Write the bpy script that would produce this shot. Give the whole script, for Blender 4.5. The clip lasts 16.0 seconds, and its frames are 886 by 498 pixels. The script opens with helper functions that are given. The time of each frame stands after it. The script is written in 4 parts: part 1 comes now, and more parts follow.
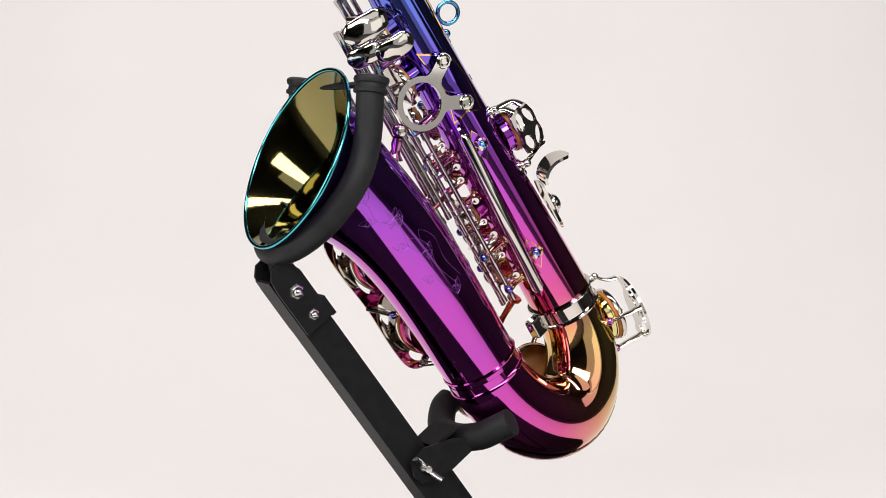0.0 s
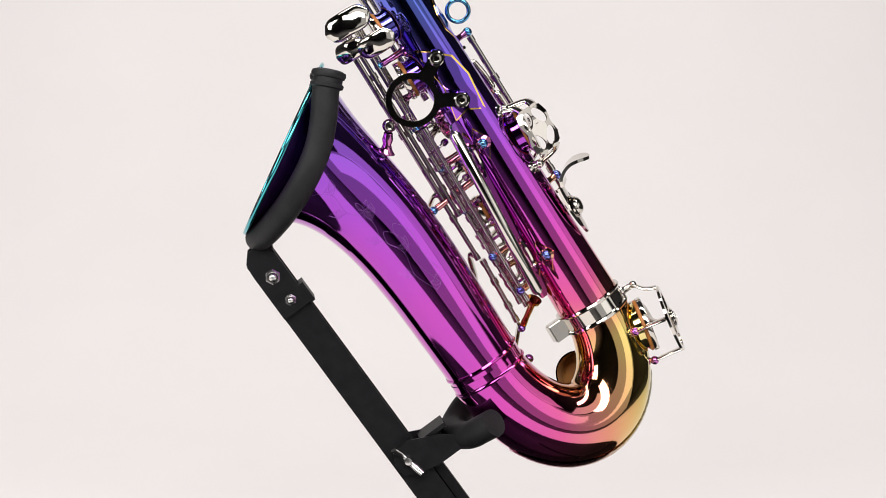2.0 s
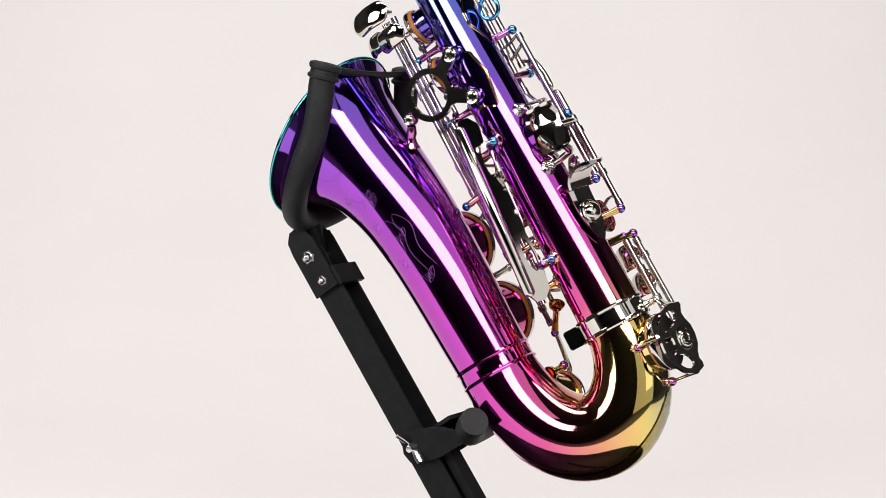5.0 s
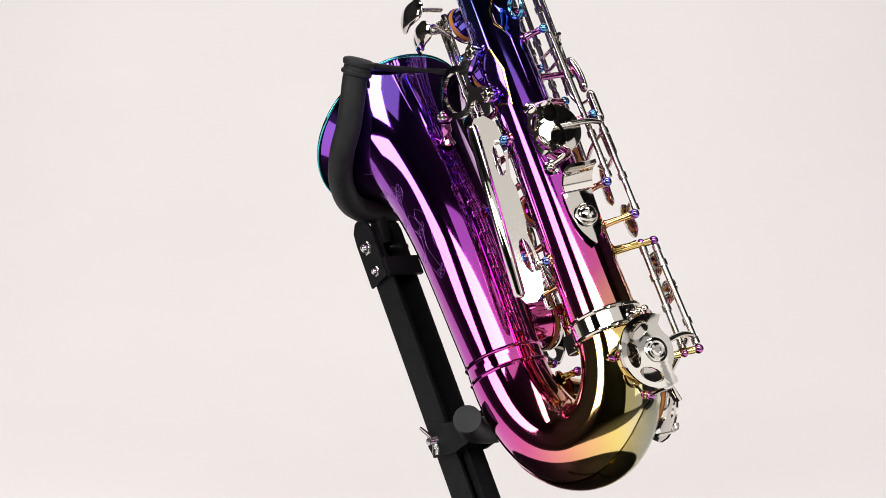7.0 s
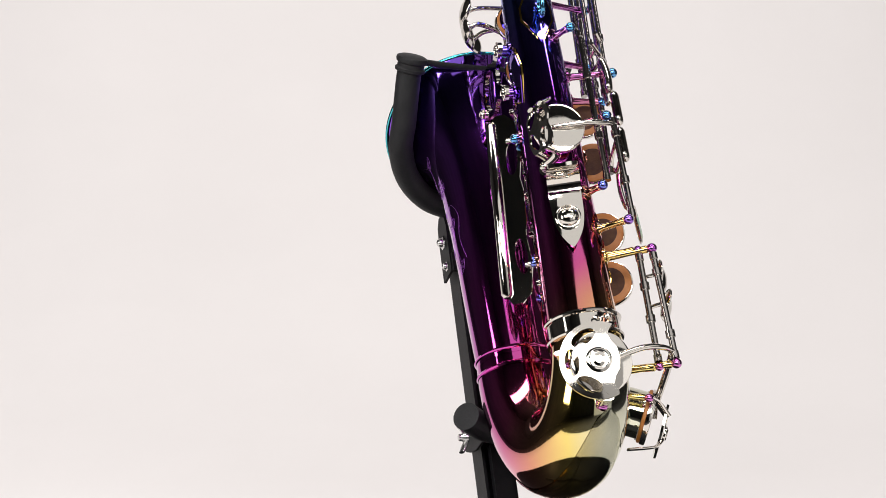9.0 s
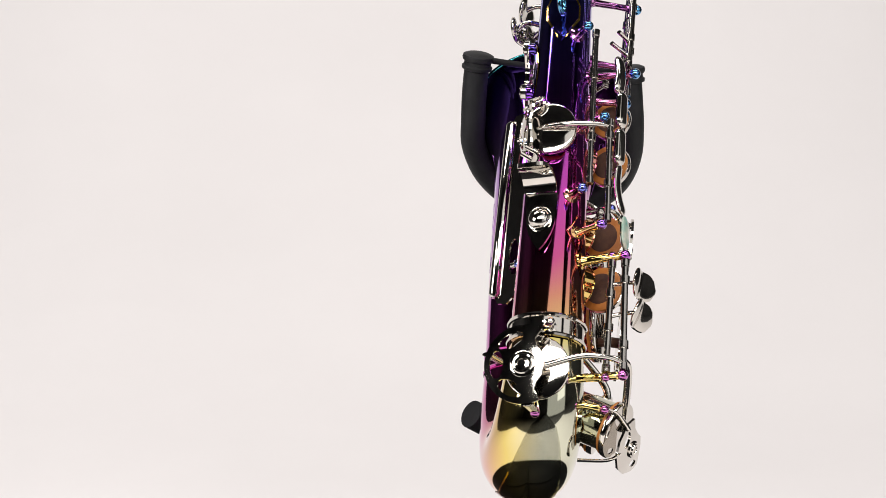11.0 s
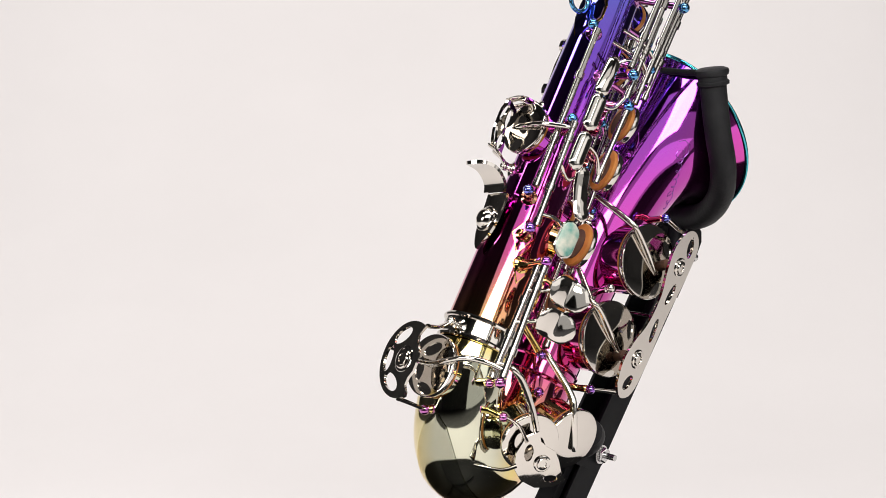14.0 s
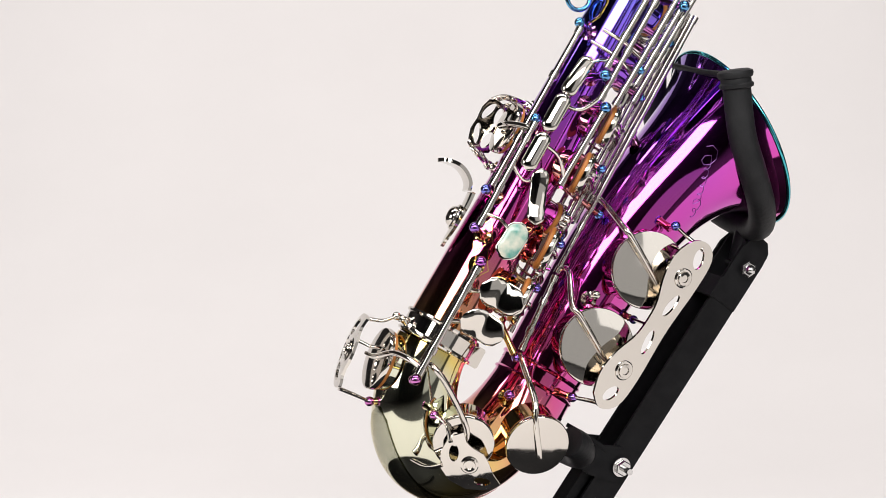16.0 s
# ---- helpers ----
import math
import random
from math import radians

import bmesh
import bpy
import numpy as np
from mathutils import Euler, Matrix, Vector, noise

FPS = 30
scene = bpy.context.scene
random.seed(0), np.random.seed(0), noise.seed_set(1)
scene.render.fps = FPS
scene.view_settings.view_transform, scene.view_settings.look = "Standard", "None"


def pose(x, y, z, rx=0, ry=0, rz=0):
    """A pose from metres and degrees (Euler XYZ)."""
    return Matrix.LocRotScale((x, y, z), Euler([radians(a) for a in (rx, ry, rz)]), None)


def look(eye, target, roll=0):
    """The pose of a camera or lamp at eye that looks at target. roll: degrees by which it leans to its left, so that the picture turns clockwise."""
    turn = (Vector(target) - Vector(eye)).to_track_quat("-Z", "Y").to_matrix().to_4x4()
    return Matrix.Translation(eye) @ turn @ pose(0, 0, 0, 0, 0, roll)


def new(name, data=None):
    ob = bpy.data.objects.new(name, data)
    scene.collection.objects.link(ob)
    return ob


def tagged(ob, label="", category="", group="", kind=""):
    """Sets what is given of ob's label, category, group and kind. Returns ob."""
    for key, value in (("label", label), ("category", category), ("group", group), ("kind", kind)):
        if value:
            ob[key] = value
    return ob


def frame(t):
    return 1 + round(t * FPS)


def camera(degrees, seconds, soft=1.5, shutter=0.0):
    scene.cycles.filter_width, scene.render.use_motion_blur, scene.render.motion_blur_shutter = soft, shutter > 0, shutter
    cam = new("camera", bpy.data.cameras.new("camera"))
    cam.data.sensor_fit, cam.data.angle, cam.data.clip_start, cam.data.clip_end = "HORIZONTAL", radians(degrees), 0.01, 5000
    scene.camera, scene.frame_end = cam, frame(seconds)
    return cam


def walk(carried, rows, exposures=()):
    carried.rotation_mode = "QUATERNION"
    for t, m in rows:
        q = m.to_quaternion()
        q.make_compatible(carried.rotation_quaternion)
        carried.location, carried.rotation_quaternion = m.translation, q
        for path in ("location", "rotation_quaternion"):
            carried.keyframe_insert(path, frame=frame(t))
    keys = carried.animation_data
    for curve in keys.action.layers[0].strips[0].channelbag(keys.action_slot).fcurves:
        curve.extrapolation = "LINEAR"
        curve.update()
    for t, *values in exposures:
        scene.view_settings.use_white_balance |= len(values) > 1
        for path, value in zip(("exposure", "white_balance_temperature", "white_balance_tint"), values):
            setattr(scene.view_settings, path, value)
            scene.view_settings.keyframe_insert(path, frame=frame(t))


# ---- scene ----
# The camera slides slowly forward; the instrument on its stand turns on a vertical axis through the origin.
EYE_Z = 0.50
cam = camera(26.55, 16.0, soft=0.85)
EYE = Vector((0.0, -1.09545, EYE_Z))
YAW, PITCH, ROLL = -0.02992, -0.14166, 0.1986
AIM = Vector((math.sin(YAW) * math.cos(PITCH), math.cos(YAW) * math.cos(PITCH), math.sin(PITCH)))


def drift(t):
    """The slow sway of the camera, as the turn and shift that it gives to the view of the place."""
    x = (t - 8) / 8
    b = (x, x * x - 0.4, x ** 3 - 0.6 * x)
    turn = Vector((-0.00282, -0.00492, -0.0001)) * b[0] + Vector((0.00301, -0.0041, 0.0001)) * b[1] + Vector((-0.00649, -0.00561, -0.02067)) * b[2]
    shift = Vector((0.00095, -0.02113, 0.00498)) * b[0] + Vector((0.01191, -0.00108, -0.00015)) * b[1] + Vector((0.0006, -0.00785, -0.00021)) * b[2]
    pivot = Vector((0, 0, EYE_Z - 0.2012))
    return Matrix.Translation(pivot + shift) @ Matrix.Rotation(turn.length, 4, turn.normalized()) @ Matrix.Translation(-pivot)


walk(cam, [(k * 0.5, drift(k * 0.5).inverted() @ look(EYE, EYE + AIM, ROLL)) for k in range(33)])

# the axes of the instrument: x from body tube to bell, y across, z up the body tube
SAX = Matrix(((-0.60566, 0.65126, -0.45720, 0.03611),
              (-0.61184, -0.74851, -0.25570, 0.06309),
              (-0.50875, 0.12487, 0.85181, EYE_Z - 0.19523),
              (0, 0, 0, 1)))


def turn_angle(t):
    """Degrees that the turntable has gone by t seconds."""
    return -11.303 * t - 0.0135 * t * t


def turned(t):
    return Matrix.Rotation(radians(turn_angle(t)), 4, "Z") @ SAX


# ---- light ----
world = bpy.data.worlds.new("studio_dark")
world.use_nodes = True
world.node_tree.nodes["Background"].inputs[0].default_value = (0.9, 0.93, 1.0, 1)
world.node_tree.nodes["Background"].inputs[1].default_value = 0.02
scene.world = world
scene.view_settings.exposure = 0.0


def softbox(name, eye, target, wide, high, power, color=(1, 1, 1)):
    data = bpy.data.lights.new(name, "AREA")
    data.shape, data.size, data.size_y, data.energy, data.color = "RECTANGLE", wide, high, power, color
    ob = new(name, data)
    ob.matrix_basis = look(eye, target)
    return ob


WARM = (1, 0.982, 0.968)
softbox("softbox_key", (0.0, -1.27, 1.20), (0.0, 0, 0.33), 1.6, 0.42, 23, WARM)
softbox("softbox_top", (0.45, -1.08, 1.58), (0.05, 0, 0.36), 1.7, 0.6, 3.0, WARM)
softbox("softbox_right", (1.12, -1.33, 0.70), (0, 0, 0.36), 1.6, 1.36, 3.4, WARM)
softbox("softbox_side", (1.66, -0.50, 1.15), (0, 0, 0.36), 0.55, 0.7, 1.1, WARM)
softbox("softbox_right_core", (1.25, -1.00, 0.74), (0, 0, 0.36), 0.6, 0.8, 1.3, WARM)
softbox("softbox_left", (-1.36, -0.76, 0.74), (0, 0, 0.36), 0.55, 0.62, 9.0, WARM)
softbox("backdrop_lamp", (-0.3, -0.2, 2.6), (-0.1, 1.9, 0.45), 3.4, 0.5, 69, (1, 0.956, 0.945))


# ---- materials ----
def nodes_of(name):
    mat = bpy.data.materials.new(name)
    mat.use_nodes = True
    nt = mat.node_tree
    return mat, nt, nt.nodes["Principled BSDF"]


def add(nt, kind, **values):
    node = nt.nodes.new(kind)
    for key, value in values.items():
        node.inputs[key].default_value = value
    return node


def ramp(nt, fac, stops):
    node = nt.nodes.new("ShaderNodeValToRGB")
    el = node.color_ramp.elements
    while len(el) < len(stops):
        el.new(0.5)
    for e, (pos, col) in zip(el, stops):
        e.position, e.color = pos, (*col, 1)
    nt.links.new(fac, node.inputs[0])
    return node.outputs[0]


def math_node(nt, op, a, b=None, c=None):
    node = nt.nodes.new("ShaderNodeMath")
    node.operation = op
    for i, v in enumerate((a, b, c)):
        if v is None:
            continue
        if isinstance(v, (int, float)):
            node.inputs[i].default_value = v
        else:
            nt.links.new(v, node.inputs[i])
    return node.outputs[0]


def smudge_rough(nt, bsdf, base, spread, scale=60.0):
    """Roughness with faint smudges, and a very small waviness."""
    tc = nt.nodes.new("ShaderNodeTexCoord")
    n1 = add(nt, "ShaderNodeTexNoise", Scale=scale, Detail=4.0)
    nt.links.new(tc.outputs["Object"], n1.inputs["Vector"])
    nt.links.new(math_node(nt, "MULTIPLY_ADD", n1.outputs["Fac"], spread, base), bsdf.inputs["Roughness"])
    return tc, n1


def plated(name, stops, rough=0.035):
    """Mirror-bright coloured plating; the colour follows the height in the instrument and which side it lies."""
    mat, nt, bsdf = nodes_of(name)
    tc, n1 = smudge_rough(nt, bsdf, rough, 0.05)
    sep = nt.nodes.new("ShaderNodeSeparateXYZ")
    nt.links.new(tc.outputs["Object"], sep.inputs[0])
    n2 = add(nt, "ShaderNodeTexNoise", Scale=14.0, Detail=2.0)
    nt.links.new(tc.outputs["Object"], n2.inputs["Vector"])
    # low at the back of the bow, high at the top of the body; the bell stays between
    x, y, z = sep.outputs["X"], sep.outputs["Y"], sep.outputs["Z"]
    high, low = math_node(nt, "MAXIMUM", z, 0.0), math_node(nt, "MINIMUM", z, 0.0)
    h = math_node(nt, "MULTIPLY_ADD", high, 3.3, math_node(nt, "MULTIPLY_ADD", low, 1.2, 0.265))
    h = math_node(nt, "ADD", h, math_node(nt, "MULTIPLY", x, 2.2))
    h = math_node(nt, "SUBTRACT", h, math_node(nt, "MULTIPLY", math_node(nt, "MULTIPLY", x, high), 21.0))
    bow = math_node(nt, "MINIMUM", math_node(nt, "MULTIPLY", low, -50.0), 1.0)
    h = math_node(nt, "ADD", h, math_node(nt, "MULTIPLY", bow, math_node(nt, "MULTIPLY_ADD", x, 1.5, -0.15)))
    h = math_node(nt, "MULTIPLY_ADD", y, 3.0, h)
    h = math_node(nt, "ADD", h, math_node(nt, "MULTIPLY_ADD", n2.outputs["Fac"], 0.16, -0.11))
    nt.links.new(ramp(nt, h, stops), bsdf.inputs["Base Color"])
    bsdf.inputs["Metallic"].default_value = 1.0
    bsdf.inputs["Coat Weight"].default_value = 0.6
    bsdf.inputs["Coat Roughness"].default_value = 0.03
    return mat


RAINBOW = plated("rainbow_plating", [(0.0, (0.62, 0.62, 0.48)), (0.11, (0.74, 0.58, 0.16)), (0.24, (0.66, 0.26, 0.16)), (0.34, (0.60, 0.08, 0.26)),
                                     (0.47, (0.54, 0.05, 0.38)), (0.66, (0.33, 0.05, 0.52)), (0.82, (0.16, 0.07, 0.54)), (1.0, (0.09, 0.14, 0.58))])
POST = plated("rainbow_ball_plating", [(0.0, (0.50, 0.14, 0.42)), (0.2, (0.42, 0.10, 0.50)), (0.4, (0.16, 0.14, 0.60)),
                                       (0.6, (0.09, 0.28, 0.60)), (1.0, (0.08, 0.32, 0.52))])
STEM = plated("rainbow_pillar_plating", [(0.0, (0.70, 0.55, 0.18)), (0.3, (0.70, 0.48, 0.14)), (0.55, (0.58, 0.22, 0.22)),
                                         (0.8, (0.40, 0.10, 0.42)), (1.0, (0.45, 0.25, 0.35))])


def metal(name, color, rough, spread=0.05):
    mat, nt, bsdf = nodes_of(name)
    smudge_rough(nt, bsdf, rough, spread)
    bsdf.inputs["Base Color"].default_value = (*color, 1)
    bsdf.inputs["Metallic"].default_value = 1.0
    return mat


NICKEL = metal("nickel_plate", (0.62, 0.585, 0.535), 0.03)
STEEL = metal("steel_rod", (0.42, 0.395, 0.37), 0.08)
ZINC = metal("zinc_bolt", (0.62, 0.61, 0.60), 0.22)
HEAT_TINT = metal("gold_heat_tint", (0.74, 0.50, 0.13), 0.06)
ENGRAVED = metal("engraved_line", (0.30, 0.12, 0.42), 0.3)
TEAL = metal("teal_rim_plating", (0.07, 0.42, 0.48), 0.06)
GOLD_IN = metal("bell_inside_plating", (0.22, 0.19, 0.075), 0.04)


def surface(name, colors, rough, scale, bump=0.0, bump_scale=400.0, metallic=0.0, spec=0.5):
    mat, nt, bsdf = nodes_of(name)
    tc = nt.nodes.new("ShaderNodeTexCoord")
    n1 = add(nt, "ShaderNodeTexNoise", Scale=scale, Detail=6.0)
    nt.links.new(tc.outputs["Object"], n1.inputs["Vector"])
    nt.links.new(ramp(nt, n1.outputs["Fac"], [(0.3, colors[0]), (0.7, colors[1])]), bsdf.inputs["Base Color"])
    bsdf.inputs["Roughness"].default_value = rough
    bsdf.inputs["Metallic"].default_value = metallic
    bsdf.inputs["Specular IOR Level"].default_value = spec
    if bump:
        n2 = add(nt, "ShaderNodeTexNoise", Scale=bump_scale, Detail=5.0)
        nt.links.new(tc.outputs["Object"], n2.inputs["Vector"])
        b = add(nt, "ShaderNodeBump", Strength=bump, Distance=0.0006)
        nt.links.new(n2.outputs["Fac"], b.inputs["Height"])
        nt.links.new(b.outputs[0], bsdf.inputs["Normal"])
    return mat


FOAM = surface("black_foam", ((0.008, 0.008, 0.009), (0.014, 0.014, 0.015)), 0.58, 90, 0.35, 500, spec=0.26)
PAINT = surface("black_powder_coat", ((0.006, 0.006, 0.007), (0.010, 0.010, 0.011)), 0.46, 120, 0.12, 1500, spec=0.12)
LEATHER = surface("tan_leather_pad", ((0.34, 0.11, 0.015), (0.45, 0.17, 0.03)), 0.5, 120, 0.2, 700)
CORK = surface("dark_felt", ((0.05, 0.02, 0.015), (0.09, 0.04, 0.02)), 0.9, 200, 0.3, 900)
PEARL = surface("abalone_shell", ((0.10, 0.30, 0.25), (0.65, 0.60, 0.50)), 0.12, 130)
PAPER = surface("white_paper_backdrop", ((0.80, 0.775, 0.765), (0.83, 0.805, 0.795)), 0.85, 3.0)
DARK_WALL = surface("dark_studio_wall", ((0.035, 0.035, 0.037), (0.055, 0.053, 0.053)), 0.8, 4.0)


# ---- mesh helpers (all lengths of the instrument in millimetres) ----
def mm(v, w, u):
    return Vector((v, w, u)) * 0.001


def part(name, bm, material, parent, label=""):
    bmesh.ops.recalc_face_normals(bm, faces=bm.faces[:])
    me = bpy.data.meshes.new(name)
    bm.to_mesh(me)
    bm.free()
    for p in me.polygons:
        p.use_smooth = True
    me.set_sharp_from_angle(angle=radians(38))
    me.materials.append(material)
    ob = new(name, me)
    ob.parent = parent
    return tagged(ob, label)


def basis(axis, hint=None):
    axis = Vector(axis).normalized()
    hint = Vector(hint) if hint else Vector((0, 0, 1)) if abs(axis.z) < 0.9 else Vector((1, 0, 0))
    a = hint.cross(axis).normalized()
    return a, axis.cross(a).normalized(), axis


def smooth_path(pts, steps=6):
    """Catmull-Rom through the points (each with any number of values)."""
    pts = [Vector(p) for p in pts]
    out = []
    for i in range(len(pts) - 1):
        p0, p1, p2 = pts[max(i - 1, 0)], pts[i], pts[i + 1]
        p3 = pts[min(i + 2, len(pts) - 1)]
        for k in range(steps):
            t = k / steps
            out.append(0.5 * ((2 * p1) + (p2 - p0) * t + (2 * p0 - 5 * p1 + 4 * p2 - p3) * t * t
                              + (3 * p1 - p0 - 3 * p2 + p3) * t ** 3))
    return out + [pts[-1]]


def sweep(bm, pts, radii, seg=16, cap=True, flat=1.0, hint=None):
    """A round (or flattened) tube along points in millimetres."""
    pts = [Vector(p) * 0.001 for p in pts]
    if isinstance(radii, (int, float)):
        radii = [radii] * len(pts)
    rings, a = [], None
    for i, p in enumerate(pts):
        d = (pts[min(i + 1, len(pts) - 1)] - pts[max(i - 1, 0)]).normalized()
        if a is None:
            a = basis(d, hint)[0]
        a = (a - d * a.dot(d)).normalized()
        b = d.cross(a)
        r = radii[i] * 0.001
        rings.append([bm.verts.new(p + r * (math.cos(x) * a + flat * math.sin(x) * b))
                      for x in (2 * math.pi * k / seg for k in range(seg))])
    for r1, r2 in zip(rings, rings[1:]):
        for k in range(seg):
            bm.faces.new((r1[k], r1[(k + 1) % seg], r2[(k + 1) % seg], r2[k]))
    if cap:
        bm.faces.new(rings[0][::-1])
        bm.faces.new(rings[-1])
    return bm


def rod(bm, a, b, r, seg=10):
    return sweep(bm, [a, b], r, seg)


def lathe(bm, origin, axis, profile, seg=28):
    """Turn a profile of (radius, height along the axis), in millimetres; radius 0 closes it."""
    a, b, n = basis(axis)
    o = Vector(origin) * 0.001
    rings = []
    for r, h in profile:
        c = o + n * h * 0.001
        if r < 1e-6:
            rings.append([bm.verts.new(c)])
        else:
            rings.append([bm.verts.new(c + r * 0.001 * (math.cos(x) * a + math.sin(x) * b))
                          for x in (2 * math.pi * k / seg for k in range(seg))])
    for r1, r2 in zip(rings, rings[1:]):
        for k in range(seg):
            j = (k + 1) % seg
            if len(r1) == 1 and len(r2) == 1:
                continue
            if len(r1) == 1:
                bm.faces.new((r1[0], r2[j], r2[k]))
            elif len(r2) == 1:
                bm.faces.new((r1[k], r1[j], r2[0]))
            else:
                bm.faces.new((r1[k], r1[j], r2[j], r2[k]))
    return bm


def ball(bm, c, r, seg=14):
    prof = [(r * math.sin(math.pi * k / 8), -r * math.cos(math.pi * k / 8)) for k in range(9)]
    prof[0], prof[-1] = (0, -r), (0, r)
    return lathe(bm, c, (0, 0, 1), prof, seg)


def plate(bm, origin, ax, ay, outline, holes=(), thick=1.2, warp=None):
    """A flat plate of an outline in millimetres (closed, in ax and ay), with holes, given thickness; warp(x, y) lifts it."""
    ax, ay = Vector(ax).normalized(), Vector(ay).normalized()
    ay = (ay - ax * ay.dot(ax)).normalized()
    n = ax.cross(ay)
    flat = bmesh.new()
    for loop in (outline, *holes):
        vs = [flat.verts.new((x, y, 0)) for x, y in loop]
        for i in range(len(vs)):
            flat.edges.new((vs[i], vs[(i + 1) % len(vs)]))
    bmesh.ops.triangle_fill(flat, use_beauty=True, use_dissolve=False, edges=flat.edges[:])
    if warp:
        bmesh.ops.subdivide_edges(flat, edges=[e for e in flat.edges if e.calc_length() > 6], cuts=2)
        bmesh.ops.triangulate(flat, faces=flat.faces[:])
    bmesh.ops.recalc_face_normals(flat, faces=flat.faces[:])
    got = bmesh.ops.extrude_face_region(flat, geom=flat.faces[:])
    for v in (g for g in got["geom"] if isinstance(g, bmesh.types.BMVert)):
        v.co.z += thick
    o = Vector(origin)
    index = {}
    for v in flat.verts:
        x, y, z = v.co
        if warp:
            z += warp(x, y)
        index[v] = bm.verts.new((o + ax * x + ay * y + n * z) * 0.001)
    for f in flat.faces:
        try:
            bm.faces.new([index[v] for v in f.verts])
        except ValueError:
            pass
    flat.free()
    return bm


def circle(cx, cy, rx, ry=None, n=20, turn=0.0):
    ry = ry or rx
    c, s = math.cos(turn), math.sin(turn)
    return [(cx + rx * math.cos(a) * c - ry * math.sin(a) * s, cy + rx * math.cos(a) * s + ry * math.sin(a) * c)
            for a in (2 * math.pi * k / n for k in range(n))]


def stadium(half, r, n=8):
    """A long rounded outline along y, half its straight length and its radius."""
    top = [(r * math.cos(math.pi * k / n), half + r * math.sin(math.pi * k / n)) for k in range(n + 1)]
    return top + [(-x, -y) for x, y in top]


# ---- the setting ----
def make_backdrop():
    bm = bmesh.new()
    prof = [(-0.8, 0.0), (0.8, 0.0)] + [(0.8 + 1.5 * math.sin(a), 1.5 - 1.5 * math.cos(a))
                                        for a in (math.pi / 2 * k / 24 for k in range(1, 25))] + [(2.3, 3.0)]
    rows = [[bm.verts.new((x, y, z)) for x in (-1.36, 1.36)] for y, z in prof]
    for r1, r2 in zip(rows, rows[1:]):
        bm.faces.new((r1[0], r1[1], r2[1], r2[0]))
    ob = part("backdrop", bm, PAPER, None)
    tagged(ob, "seamless white studio paper sweeping from floor to wall", "backdrop", kind="structure")


def box(bm, lo, hi):
    vs = bmesh.ops.create_cube(bm, size=1.0)["verts"]
    for v in vs:
        v.co = Vector((lo[i] + (v.co[i] + 0.5) * (hi[i] - lo[i]) for i in range(3)))
    return vs


def make_room():
    for name, lo, hi, label in (("floor", (-3.2, -3.2, -0.06), (3.2, 3.2, -0.006), "plain dark grey studio floor"),
                         ("ceiling", (-3.2, -3.2, 3.2), (3.2, 3.2, 3.3), "plain dark grey studio ceiling"),
                         ("wall_south", (-3.2, -3.3, -0.06), (3.2, -3.2, 3.3), "plain dark grey studio wall"),
                         ("wall_north", (-3.2, 3.2, -0.06), (3.2, 3.3, 3.3), "plain dark grey studio wall"),
                         ("wall_west", (-3.3, -3.2, -0.06), (-3.2, 3.2, 3.3), "plain dark grey studio wall"),
                         ("wall_east", (3.2, -3.2, -0.06), (3.3, 3.2, 3.3), "plain dark grey studio wall")):
        bm = bmesh.new()
        box(bm, lo, hi)
        tagged(part(name, bm, DARK_WALL, None), label, name.split("_")[0], kind="structure")


make_backdrop()
make_room()

bm = bmesh.new()
lathe(bm, (0, 0, 0), (0, 0, 1), [(0, 2), (285, 2), (290, 4), (290, 18), (287, 20), (0, 20)], 96)
turntable = part("turntable", bm, PAINT, None)
tagged(turntable, "round black turntable under the stand", "turntable")

# ---- saxophone ----
sax = new("saxophone")
tagged(sax, "rainbow-plated alto saxophone with bright nickel keys resting on a black stand", "saxophone")


def body_r(u):
    return 20.3 - 0.0235 * u


def body_axis(u):
    return Vector((1.5 + 0.0103 * u, 0, u))


BOW_R = 39.6


